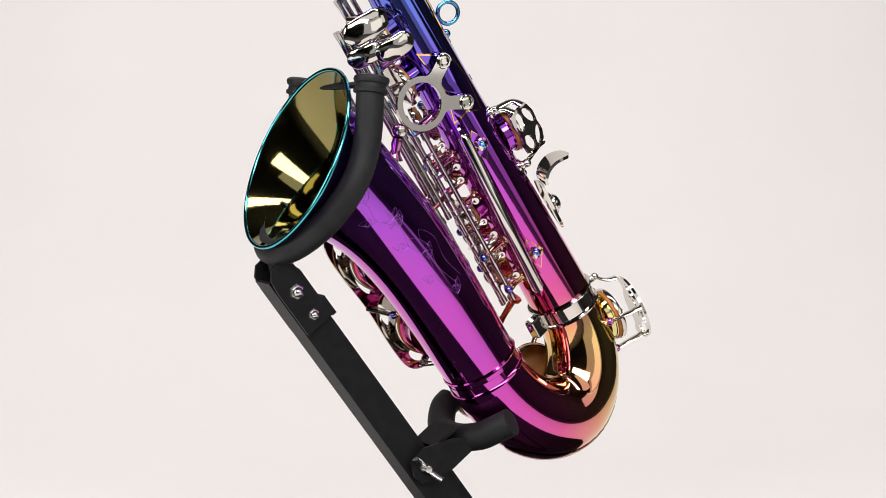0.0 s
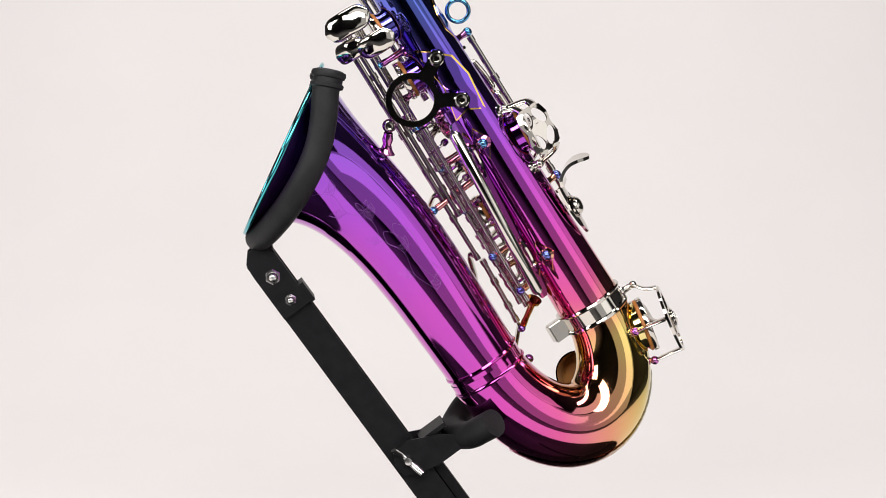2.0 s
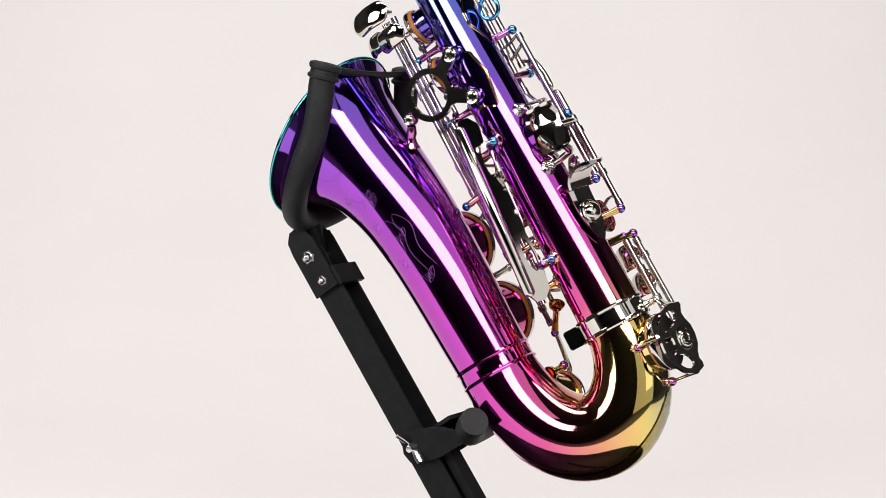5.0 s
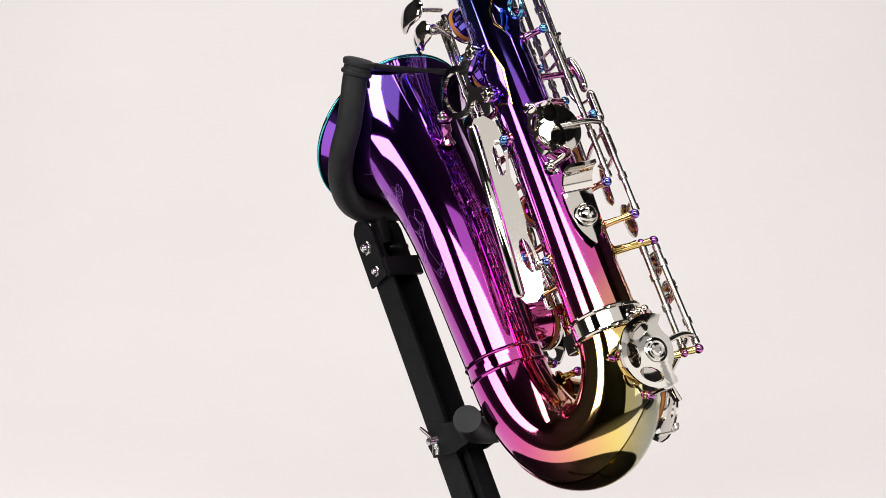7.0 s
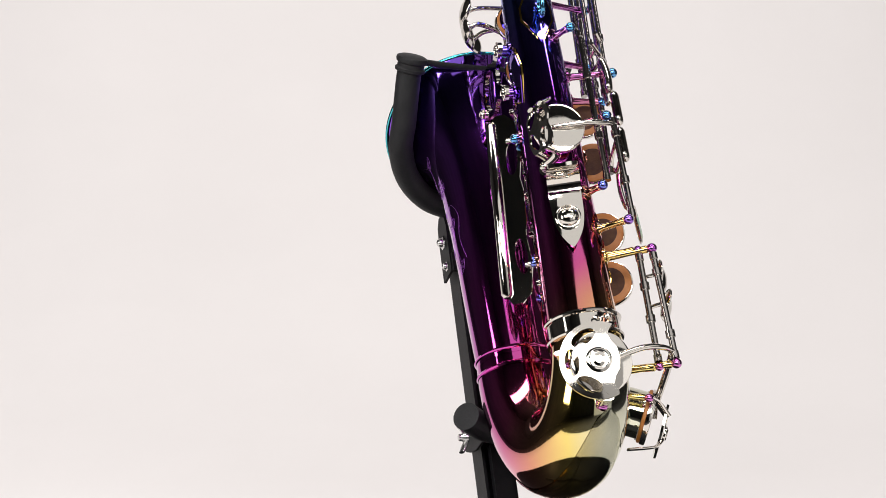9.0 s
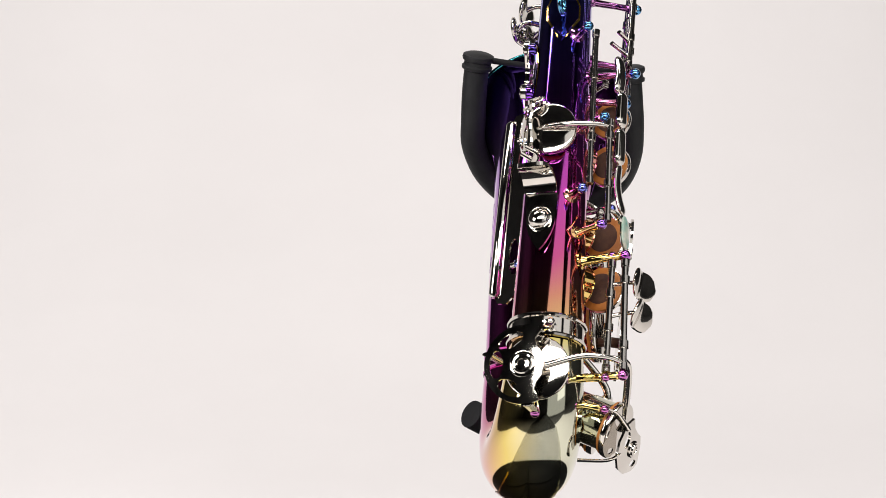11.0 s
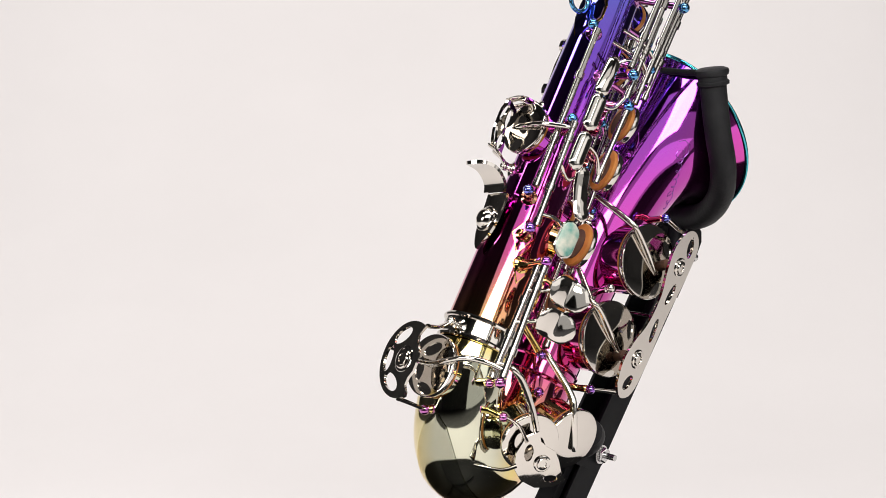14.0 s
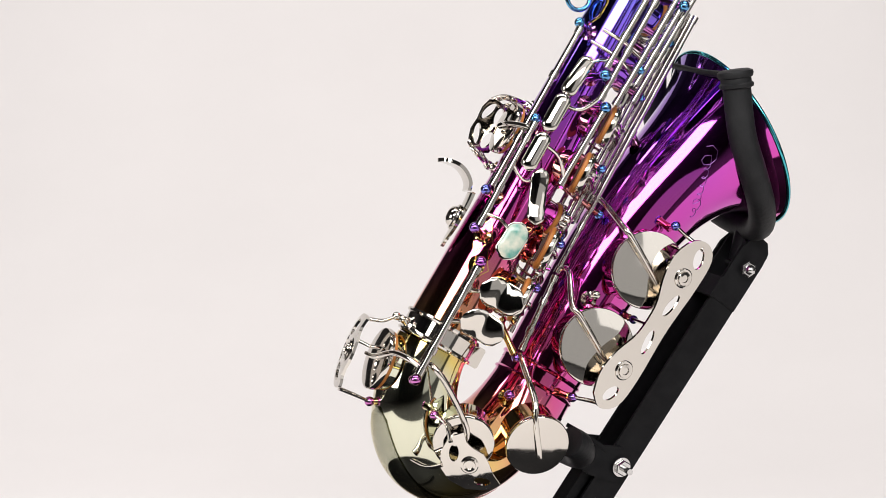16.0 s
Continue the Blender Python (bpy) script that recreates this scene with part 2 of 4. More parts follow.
def make_body():
    bm = bmesh.new()
    us = [-8 + 14 * k for k in range(25)]
    sweep(bm, [body_axis(u) for u in us], [body_r(u) for u in us], 48, cap=False)
    part("body_tube", bm, RAINBOW, sax, "mirror-bright conical tube, blue to violet to magenta")
    bm = bmesh.new()
    pts, rs = [], []
    for k in range(33):
        a = math.pi * k / 32
        pts.append((BOW_R + 0.7 - (BOW_R - 0.2) * math.cos(a), 0, -8 - 58.5 * math.sin(a) + 16 * k / 32 + 1.1 * math.sin(2 * a)))
        rs.append(20.4 + 3.3 * k / 32 + 3.8 * math.sin(a))
    sweep(bm, pts, rs, 48, cap=False)
    part("bow", bm, RAINBOW, sax, "curved lower bow shading from magenta to gold")
    # bell
    p0, p3 = Vector((79.2, 0, 8)), Vector((111.3, -12.7, 184.5))
    d0, d3 = Vector((0.05, 0.0, 1)), BELL_N
    p1, p2 = p0 + d0 * 70, p3 - d3 * 62
    path, rs = [], []
    for k in range(41):
        t = k / 40
        path.append(p0 * (1 - t) ** 3 + 3 * p1 * t * (1 - t) ** 2 + 3 * p2 * t * t * (1 - t) + p3 * t ** 3)
        rs.append(bell_r(t))
    bm = bmesh.new()
    sweep(bm, path, rs, 64, cap=False)
    bell = part("bell", bm, RAINBOW, sax, "flared violet bell with fine floral engraving")
    bm = bmesh.new()
    inner = path[12:]
    sweep(bm, [p - d3 * 0.0 for p in inner], [r - 0.9 for r in rs[12:]], 64, cap=False)
    part("bell_lining", bm, GOLD_IN, bell, "dark gold mirror-bright inside of the bell")
    bm = bmesh.new()
    a, b, n = basis(d3)
    ring = [p3 + 55.4 * (math.cos(x) * a + math.sin(x) * b) for x in (2 * math.pi * k / 72 for k in range(73))]
    sweep(bm, ring, 1.3, 10, cap=False)
    part("bell_rim", bm, TEAL, bell, "rolled teal rim")


def bell_axis(t):
    p0, p3 = Vector((79.2, 0, 8)), Vector((111.3, -12.7, 184.5))
    p1, p2 = p0 + Vector((0.05, 0.0, 1)) * 70, p3 - BELL_N * 62
    return p0 * (1 - t) ** 3 + 3 * p1 * t * (1 - t) ** 2 + 3 * p2 * t * t * (1 - t) + p3 * t ** 3


def bell_point(t, phi, lift=0.0):
    """A point on the bell's outer skin; phi in degrees, 0 across the instrument, 90 to the front."""
    d = (bell_axis(t + 0.01) - bell_axis(t - 0.01)).normalized()
    w = (Vector((0, 1, 0)) - d * d.y).normalized()
    v = w.cross(d)
    v = v if v.x > 0 else -v
    return bell_axis(t) + (w * math.cos(radians(phi)) + v * math.sin(radians(phi))) * (bell_r(t) + lift)


BELL_N = Vector((0.530, -0.1604, 0.8327)).normalized()


def bell_r(t):
    return 23.8 + 7.0 * t + 4.0 * t ** 3 + 20.9 * t ** 9


make_body()


def make_engraving():
    bm = bmesh.new()
    rnd = random.Random(5)

    def stroke(pts, r=0.07):
        sweep(bm, [bell_point(t, p, 0.02) for t, p in [(q.x, q.y) for q in smooth_path([Vector((a, b, 0)) for a, b in pts], 6)]], r, 6)

    def leaf(t, p, ang, size):
        c, s_ = math.cos(ang), math.sin(ang)
        for side in (1, -1):
            stroke([(t + (a * c - side * b * s_) * size * 0.006, p + (a * s_ + side * b * c) * size * 1.9) for a, b in ((0, 0), (3, 1.6), (6.5, 1.5), (9, 0))])
        for k in range(4):
            a = 2 + 1.6 * k
            stroke([(t + (a * c) * size * 0.006, p + (a * s_) * size * 1.9), (t + ((a + 1) * c - 1.2 * s_) * size * 0.006, p + ((a + 1) * s_ + 1.2 * c) * size * 1.9)], 0.06)
    # a long winding stem with leaves and a flower
    stem = [(0.30, 8), (0.38, 20), (0.46, 14), (0.54, 24), (0.62, 18), (0.70, 30), (0.78, 24), (0.84, 34)]
    stroke(stem, 0.07)
    for k, (t, p) in enumerate(stem[:-1]):
        leaf(t, p, 0.9 if k % 2 else -0.8, 1.0 + 0.2 * rnd.random())
        leaf(t + 0.03, p + 2, 2.2 if k % 2 else -2.0, 0.8)
    for k in range(6):
        leaf(0.66, 16, k * math.pi / 3, 0.75)
    for off in (0, 14):
        stroke([(0.34, -12 + off), (0.42, -4 + off), (0.50, -10 + off), (0.56, 2 + off), (0.52, 8 + off), (0.49, 2 + off)], 0.07)
    ob = part("floral_engraving", bm, ENGRAVED, bpy.data.objects["bell"], "fine scrolling floral engraving")
    # flowing script on the other side, drawn as plain loops
    bm = bmesh.new()
    loops = []
    for k in range(56):
        a = k / 55
        big = 2.4 if a < 0.16 else 1.0 + (0.9 if 0.72 < a < 0.84 else 0)
        loops.append((0.845 - 0.17 * a + 0.010 * math.sin(a * 50) * big, 212 - 42 * a * 1.0 + 2.6 * math.cos(a * 50) * big))
    sweep(bm, [bell_point(t, p, 0.03) for t, p in loops], 0.22, 6)
    part("script_engraving", bm, ENGRAVED, bpy.data.objects["bell"], "flowing engraved script flourish")


make_engraving()


def make_bow_guard():
    bm = bmesh.new()
    rows = []
    for k in range(21):
        a = radians(38 + 104 * k / 20)
        f = a / math.pi
        c = Vector((BOW_R + 0.7 - (BOW_R - 0.2) * math.cos(a), 0, -8 - 58.5 * math.sin(a) + 16 * f + 1.1 * math.sin(2 * a)))
        r = 20.4 + 3.3 * f + 3.8 * math.sin(a) + 0.7
        out = Vector((-math.cos(a) * 58.5, 0, -math.sin(a) * BOW_R)).normalized()
        spread = 34 * math.sin(math.pi * k / 20) ** 0.5 + 3
        rows.append([bm.verts.new((c + r * (out * math.cos(radians(q)) + Vector((0, 1, 0)) * math.sin(radians(q)))) * 0.001)
                     for q in (spread * (j / 6 - 1) for j in range(13))])
    for r1, r2 in zip(rows, rows[1:]):
        for j in range(12):
            bm.faces.new((r1[j], r1[j + 1], r2[j + 1], r2[j]))
    bmesh.ops.solidify(bm, geom=bm.faces[:], thickness=0.0009)
    part("bow_guard", bm, RAINBOW, sax, "thin guard plate along the bottom of the bow")


make_bow_guard()


def band(name, c, axis, r, half, mat, bead=1.0, label=""):
    bm = bmesh.new()
    lathe(bm, c, axis, [(r - 1.5, -half), (r + bead, -half), (r + bead + 0.5, -half + 1), (r + bead, -half + 2), (r, -half + 2.4),
                        (r, half - 2.4), (r + bead, half - 2), (r + bead + 0.5, half - 1), (r + bead, half), (r - 1.5, half)], 48)
    return part(name, bm, mat, sax, label)


clamp = band("clamp_ring", (1.5, 0, -1), (0.0103, 0, 1), 20.9, 6.5, NICKEL, label="nickel body-to-bow clamp ring")
band("bell_band", (79.2, 0, 7), (0.03, 0, 1), 23.7, 6.0, RAINBOW, 0.8)
bm = bmesh.new()
vs = box(bm, (0.0205, -0.005, -0.007), (0.033, 0.0025, 0.005))
bmesh.ops.bevel(bm, geom=bm.edges[:], offset=0.0008, segments=2, affect="EDGES")
part("clamp_lug", bm, NICKEL, clamp)


# ---- stand ----
stand = new("saxophone_stand")
tagged(stand, "black metal instrument stand with foam-covered bell fork and lower cradle", "stand")
RAIL_TOP, RAIL_LOW = Vector((156.4, -21.6, 124.5)), Vector((147.8, -14.8, -13))
RAIL_D = (RAIL_LOW - RAIL_TOP).normalized()
RAIL_A = (Vector((0.98, -0.2, 0)) - RAIL_D * Vector((0.98, -0.2, 0)).dot(RAIL_D)).normalized()
RAIL_B = RAIL_D.cross(RAIL_A)


def rail_point(s, a=0.0, b=0.0):
    """s along the rail downwards from the upper bolt; a away from the body, b across."""
    return RAIL_TOP + RAIL_D * s + RAIL_A * a + RAIL_B * b


def sides(bm, p, q, wa, wb):
    ring = []
    for c in (p, q):
        ring.append([bm.verts.new((c + RAIL_A * wa / 2 * x + RAIL_B * wb / 2 * y) * 0.001) for x, y in ((-1, -1), (1, -1), (1, 1), (-1, 1))])
    for k in range(4):
        bm.faces.new((ring[0][k], ring[0][(k + 1) % 4], ring[1][(k + 1) % 4], ring[1][k]))
    bm.faces.new(ring[0][::-1])
    bm.faces.new(ring[1])


def bolt(name, c, axis, r, length, parent=None):
    bm = bmesh.new()
    rod(bm, Vector(c) - Vector(axis) * length, Vector(c), r * 0.55, 12)
    lathe(bm, c, axis, [(0, 0), (r * 1.15, 0), (r * 1.15, r * 0.45), (r * 0.95, r * 0.6), (0, r * 0.6)], 6)
    lathe(bm, Vector(c) + Vector(axis) * r * 0.5, axis, [(r * 0.72, 0), (r * 0.7, r * 0.5), (r * 0.45, r * 0.85), (0, r * 1.0)], 18)
    return part(name, bm, ZINC, parent or stand, "bright zinc bolt with a domed nut")


def make_stand():
    # the rail: two side cheeks and a web, each a bent part of one channel
    bm = bmesh.new()
    half, deep, th = 10.0, 19.0, 1.8
    outline = [(-deep / 2, -half), (deep / 2, -half), (deep / 2, -half + th), (-deep / 2 + th, -half + th),
               (-deep / 2 + th, half - th), (deep / 2, half - th), (deep / 2, half), (-deep / 2, half)]
    rings = [[bm.verts.new(rail_point(s, -a, b) * 0.001) for a, b in outline] for s in (-12, 440)]
    for k in range(8):
        bm.faces.new((rings[0][k], rings[0][(k + 1) % 8], rings[1][(k + 1) % 8], rings[1][k]))
    bm.faces.new(rings[0])
    bm.faces.new(rings[1])
    rail = part("rail", bm, PAINT, stand, "black powder-coated channel rail")
    # second rail inside the lower end, seen through the gap
    bm = bmesh.new()
    sides(bm, rail_point(150, -13, 0), rail_point(430, -13, 0), 6, 12)
    part("inner_rail", bm, PAINT, stand)
    # head bracket: two cheeks with a rounded top
    for sgn in (1, -1):
        bm = bmesh.new()
        o = rail_point(0, 0, sgn * 11.6 - 0.9)
        plate(bm, o, RAIL_A, RAIL_D, [(-9.5, 26), (-9.5, -8), (-7, -15), (-2, -19.5), (4, -19), (8.5, -14), (9.5, -6), (9.5, 26)], thick=1.8)
        part("head_bracket", bm, PAINT, stand)
        bolt("bolt", rail_point(1, 0, sgn * 12.8), RAIL_B * sgn, 4.2, 10)
        if sgn == WING_SIDE:
            bolt("bolt", rail_point(18.5, -0.5, sgn * 12.8), RAIL_B * sgn, 3.2, 8)
    bm = bmesh.new()
    sides(bm, rail_point(14, -11, 0), rail_point(27, -11, 0), 3.0, 27)
    part("bracket_clip", bm, PAINT, stand)
    # lower bracket: two cheeks reaching to the cradle, with a wing nut
    for sgn in (1, -1):
        bm = bmesh.new()
        o = rail_point(139, 0, sgn * 12.4 - 0.8)
        plate(bm, o, RAIL_A, RAIL_D, [(7, 7), (8.5, 0), (5, -8), (-6, -10), (-25, -1), (-33, 6), (-31, 14), (-14, 14), (-2, 11)], [circle(0, 0, 2.2, n=10)], thick=1.6)
        part("cradle_bracket", bm, PAINT, stand)
    bm = bmesh.new()
    sides(bm, rail_point(134, -22, 0), rail_point(136.5, -22, 0), 18, 25)
    part("bracket_web", bm, PAINT, stand)
    make_wing_nut()
    # foot that carries the rail on the floor
    bm = bmesh.new()
    p = rail_point(440)
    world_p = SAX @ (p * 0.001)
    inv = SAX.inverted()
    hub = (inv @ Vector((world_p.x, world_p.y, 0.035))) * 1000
    sweep(bm, [p, hub], 9, 16)
    part("foot_post", bm, PAINT, stand)
    for k in range(3):
        a = radians(120 * k + 20)
        bm = bmesh.new()
        sweep(bm, [hub, (inv @ Vector((world_p.x + 0.16 * math.cos(a), world_p.y + 0.16 * math.sin(a), 0.0275))) * 1000], 7, 12)
        part("leg", bm, PAINT, stand)


def make_wing_nut():
    bm = bmesh.new()
    c = rail_point(139, 0, 13.6 * WING_SIDE)
    n = RAIL_B * WING_SIDE
    lathe(bm, c, n, [(0, 0), (3.6, 0), (3.4, 3), (2.4, 5), (2.2, 7), (0, 7.4)], 16)
    up = (RAIL_D * -0.95 + RAIL_A * 0.25).normalized()
    for sg in (1, -1):
        sweep(bm, [c + up * 2 * sg + n * 2.5, c + up * 7 * sg + n * 4.5, c + up * 11.5 * sg + n * 7], [2.0, 2.6, 2.2], 12, flat=0.5)
    nut = part("wing_nut", bm, ZINC, stand, "worn zinc wing nut")
    bm = bmesh.new()
    rod(bm, rail_point(139, 0, -24 * WING_SIDE), rail_point(139, 0, 12 * WING_SIDE), 1.9)
    lathe(bm, rail_point(139, 0, -13.8 * WING_SIDE), n * -1, [(0, 0), (4.6, 0), (4.8, 0.6), (4.8, 2.6), (4.2, 3.4), (0, 3.4)], 6)
    lathe(bm, rail_point(139, 0, -13.2 * WING_SIDE), n * -1, [(0, 0), (5.8, 0), (5.8, 0.8), (0, 0.8)], 24)
    part("threaded_bolt", bm, ZINC, stand)


WING_SIDE = 1 if RAIL_B.y > 0 else -1
make_stand()


def make_foam():
    # the fork follows the back of the bell's rim, in the bell's own plane
    c, n = Vector((111.3, -12.7, 184.5)), BELL_N
    e1 = (Vector((-0.82, 0, 0.57)) - n * Vector((-0.82, 0, 0.57)).dot(n)).normalized()
    e2 = n.cross(e1)
    e2 = e2 if e2.y > 0 else -e2
    f1 = e1 * 0.989 + e2 * 0.148
    f2 = e2 * 0.989 - e1 * 0.148

    def fork(a, b, h):
        return c + f1 * a + f2 * b + n * h
    arc = [fork(50.5, 48.5, -5.5), fork(41, 49.5, -8), fork(29, 50, -12.5), fork(12, 50, -17), fork(-6, 49.5, -18), fork(-27, 42, -16), fork(-45, 27, -12), fork(-54, 9, -9),
           fork(-54, -9, -9), fork(-45, -27, -12), fork(-27, -43, -16), fork(-6, -50.5, -18), fork(14, -51, -17), fork(29, -49.5, -13), fork(40, -48, -9), fork(49, -47, -6)]
    path = smooth_path(arc, 5)
    bm = bmesh.new()
    sweep(bm, path, 7.9, 20)
    part("bell_fork", bm, FOAM, stand, "black foam-covered fork that cradles the bell")
    for q, dq in ((arc[0], arc[0] - arc[1]), (arc[-1], arc[-1] - arc[-2])):
        bm = bmesh.new()
        lathe(bm, q, dq, [(0, 3.5), (7.5, 3.2), (9.8, 2.2), (10.2, 0.6), (9.6, -1.2), (8.6, -1.8), (8.7, -4), (9.8, -5), (9.6, -6.8), (8, -7.5)], 28)
        part("end_cap", bm, FOAM, stand, "ribbed black rubber end cap")
    bm = bmesh.new()
    a, b = arc[0], arc[-1]
    sag = Vector((0, 0, -2.0))
    sweep(bm, smooth_path([a, a * 0.75 + b * 0.25 + sag, a * 0.5 + b * 0.5 + sag * 1.3, a * 0.25 + b * 0.75 + sag, b], 6), 3.0, 12, flat=0.55)
    part("retaining_band", bm, FOAM, stand, "black rubber retaining band")
    bm = bmesh.new()
    sweep(bm, smooth_path([(86, -42, -17), (95, -40, -17), (110, -28, -20), (114, -9, -21), (111, 8, -21), (106, 18, -19.5), (99, 28, -18)], 5), 8.6, 20)
    part("cradle", bm, FOAM, stand, "black foam-covered lower cradle")
    bm = bmesh.new()
    rod(bm, fork(-54, 0, -9), rail_point(-2), 6, 14)
    part("neck", bm, PAINT, stand)


make_foam()


# ---- posts, rods and keys ----
up_z = Vector((0, 0, 1))


def body_foot(tip, lift=0.0):
    """The place on the body tube straight under a point."""
    tip = Vector(tip)
    c = body_axis(tip.z)
    d = Vector((tip.x - c.x, tip.y - c.y, 0)).normalized()
    return c + d * (body_r(tip.z) + lift), d


def add_post(tip, base=None, r=3.0, mat=None, name="post"):
    """A turned pillar with a ball head and a small foot."""
    tip = Vector(tip)
    base = Vector(base) if base else body_foot(tip)[0]
    d = (tip - base)
    n = d.length
    d.normalize()
    bm = bmesh.new()
    lathe(bm, base - d * 1.5, d, [(0, 0), (5.0, 0), (4.6, 2.0), (2.9, 2.8), (2.3, 4.2), (1.9, n * 0.6 + 1), (2.3, n - 1.4), (1.6, n - 0.6)], 16)
    stem = part(name, bm, mat or STEM, sax)
    bm = bmesh.new()
    ball(bm, tip, r, 18)
    part("ball_head", bm, mat or POST, stem)
    return stem


def spade_foot(u, w_side, at):
    """A pointed lozenge plate soldered on the body under a post."""
    foot, d = body_foot(at, 0.2)
    side = Vector((-d.y, d.x, 0))
    bm = bmesh.new()
    plate(bm, foot, side, Vector((0, 0, 1)), [(0, 10), (4, 3), (6, 0), (4, -3), (0, -10), (-4, -3), (-6, 0), (-4, 3)], thick=0.7,
          warp=lambda x, y: -x * x / 40)
    foot_plate = part("post_foot", bm, RAINBOW, sax)
    bm = bmesh.new()
    plate(bm, foot, side, Vector((0, 0, 1)), [(0, 10.9), (4.3, 3.2), (6.5, 0), (4.3, -3.2), (0, -10.9), (-4.3, -3.2), (-6.5, 0), (-4.3, 3.2)], thick=0.35, warp=lambda x, y: -x * x / 40)
    part("solder_tint", bm, HEAT_TINT, foot_plate, "gold heat-tinted edge")


def cup_key(name, c, n, r, arm=None, arm_r=1.8, pad=True, hole=10.0, label="", felt=False):
    """A key cup over its tone hole: cup with a domed lid, leather pad, and an arm that carries it."""
    c, n = Vector(c), Vector(n).normalized()
    bm = bmesh.new()
    lathe(bm, c, n, [(0, -1.8), (r - 0.8, -1.8), (r - 0.1, -1.5), (r, -0.8), (r, 0.9), (r - 0.4, 1.5), (r - 1.4, 1.75), (r * 0.5, 2.05), (0, 2.15)], 40)
    cup = part(name, bm, NICKEL, sax, label)
    if pad:
        bm = bmesh.new()
        lathe(bm, c, n, [(0, -3.9), (r - 2.2, -3.9), (r - 0.9, -3.4), (r - 0.7, -2.6), (r - 0.9, -1.85), (0, -1.85)], 36)
        part("pad", bm, LEATHER, cup, "tan leather pad")
    if hole:
        bm = bmesh.new()
        lathe(bm, c, n, [(r - 2.4, -4.0 - hole), (r - 2.4, -4.1), (r - 1.7, -3.95), (r - 1.7, -4.6), (r - 3.4, -4.6), (r - 3.4, -4.0 - hole)], 36)
        part("tone_hole", bm, RAINBOW, sax)
    if arm:
        bm = bmesh.new()
        path = smooth_path(arm, 5)
        k = len(path)
        sweep(bm, path, [arm_r * (0.75 + 0.35 * math.sin(math.pi * i / (k - 1))) for i in range(k)], 12, flat=0.8)
        part("key_arm", bm, NICKEL, cup)
    return cup


def add_rod(a, b, r=1.7, sleeves=(), name="hinge_rod"):
    """A long hinge rod with thicker tube ends and collars."""
    a, b = Vector(a), Vector(b)
    d = (b - a)
    n = d.length
    prof = [(0, 0), (r * 1.25, 0), (r * 1.25, 4), (r, 4.3)]
    for s in sorted(sleeves):
        prof += [(r, s - 2.2), (r * 1.45, s - 2.0), (r * 1.45, s + 2.0), (r, s + 2.2)]
    prof += [(r, n - 4.3), (r * 1.25, n - 4), (r * 1.25, n), (0, n)]
    bm = bmesh.new()
    lathe(bm, a, d, prof, 14)
    return part(name, bm, STEEL, sax)


def screw(c, n, r, parent, mat=None, name="guard_screw"):
    """A slotted bumper screw in a stepped round seat."""
    bm = bmesh.new()
    lathe(bm, c, n, [(r * 1.35, -1.2), (r * 1.35, 0.3), (r * 1.2, 0.7), (r * 0.95, 0.6), (r * 0.9, 1.3), (r * 0.55, 1.5), (r * 0.5, 0.9), (0, 0.9)], 24)
    return part(name, bm, mat or NICKEL, parent)


P1, P2, P3, P4, P5, P6 = ((-24.1, -9.6, 184.2), (-28.1, -21.1, 124.3), (-26.6, -10.9, 79.1), (-29.6, -22.2, 57.1), (-26.4, -36.8, 41.6), (-27.9, -37.9, -28.9))
Q5, Q6 = (-21.6, -30.5, 42.3), (-23, -29.5, -29.5)
for tip in (P1, P2, P3, P4):
    add_post(tip)
add_post(P5, body_foot((-21, -28, 41))[0])
add_post(P6, (-8, -14, -27))
add_post(Q5, body_foot((-20, -26, 42))[0], 2.4)
add_post(Q6, (-6, -12, -27), 2.4)
spade_foot(0, 0, P5)
spade_foot(0, 0, P4)
# back hinge rods
add_rod((-25.3, -14, 181), (-27, -14.4, 82), 1.8, (30, 70))
add_rod((-29.3, -24, 122), (-30, -25, 59), 1.8, (10, 40))
add_rod(Vector(P5) - Vector((0, 0, 3)), Vector(P6) + Vector((0, 0, 3)), 1.9, (12, 50))
add_rod(Vector(Q5) - Vector((0, 0, 3)), Vector(Q6) + Vector((0, 0, 3)), 1.9, (20, 40))
# upper side posts with their rods
U1, U2, U3, U4 = (-15.3, -39.9, 161.6), (-2.5, -37.6, 148.1), (5.8, -38.2, 176.1), (7.1, -43.4, 217.8)
for tip in (U1, U2):
    add_post(tip, r=3.2)
add_post(U3, r=2.6)
add_post(U4, r=3.2)
for a, b, sl in (((-14, -36, 166), (-13, -38, 235), (20,)), ((-8, -37, 150), (-8, -39, 235), (30, 60)), ((-2.5, -35, 100), (-2, -37, 146), ()),
                 ((2, -38, 152), (3, -41, 235), (10, 40)), ((8, -38, 168), (9, -41, 235), (20, 46)), ((13, -37, 160), (14, -40, 235), (24, 50))):
    add_rod(a, b, 1.7, sl)

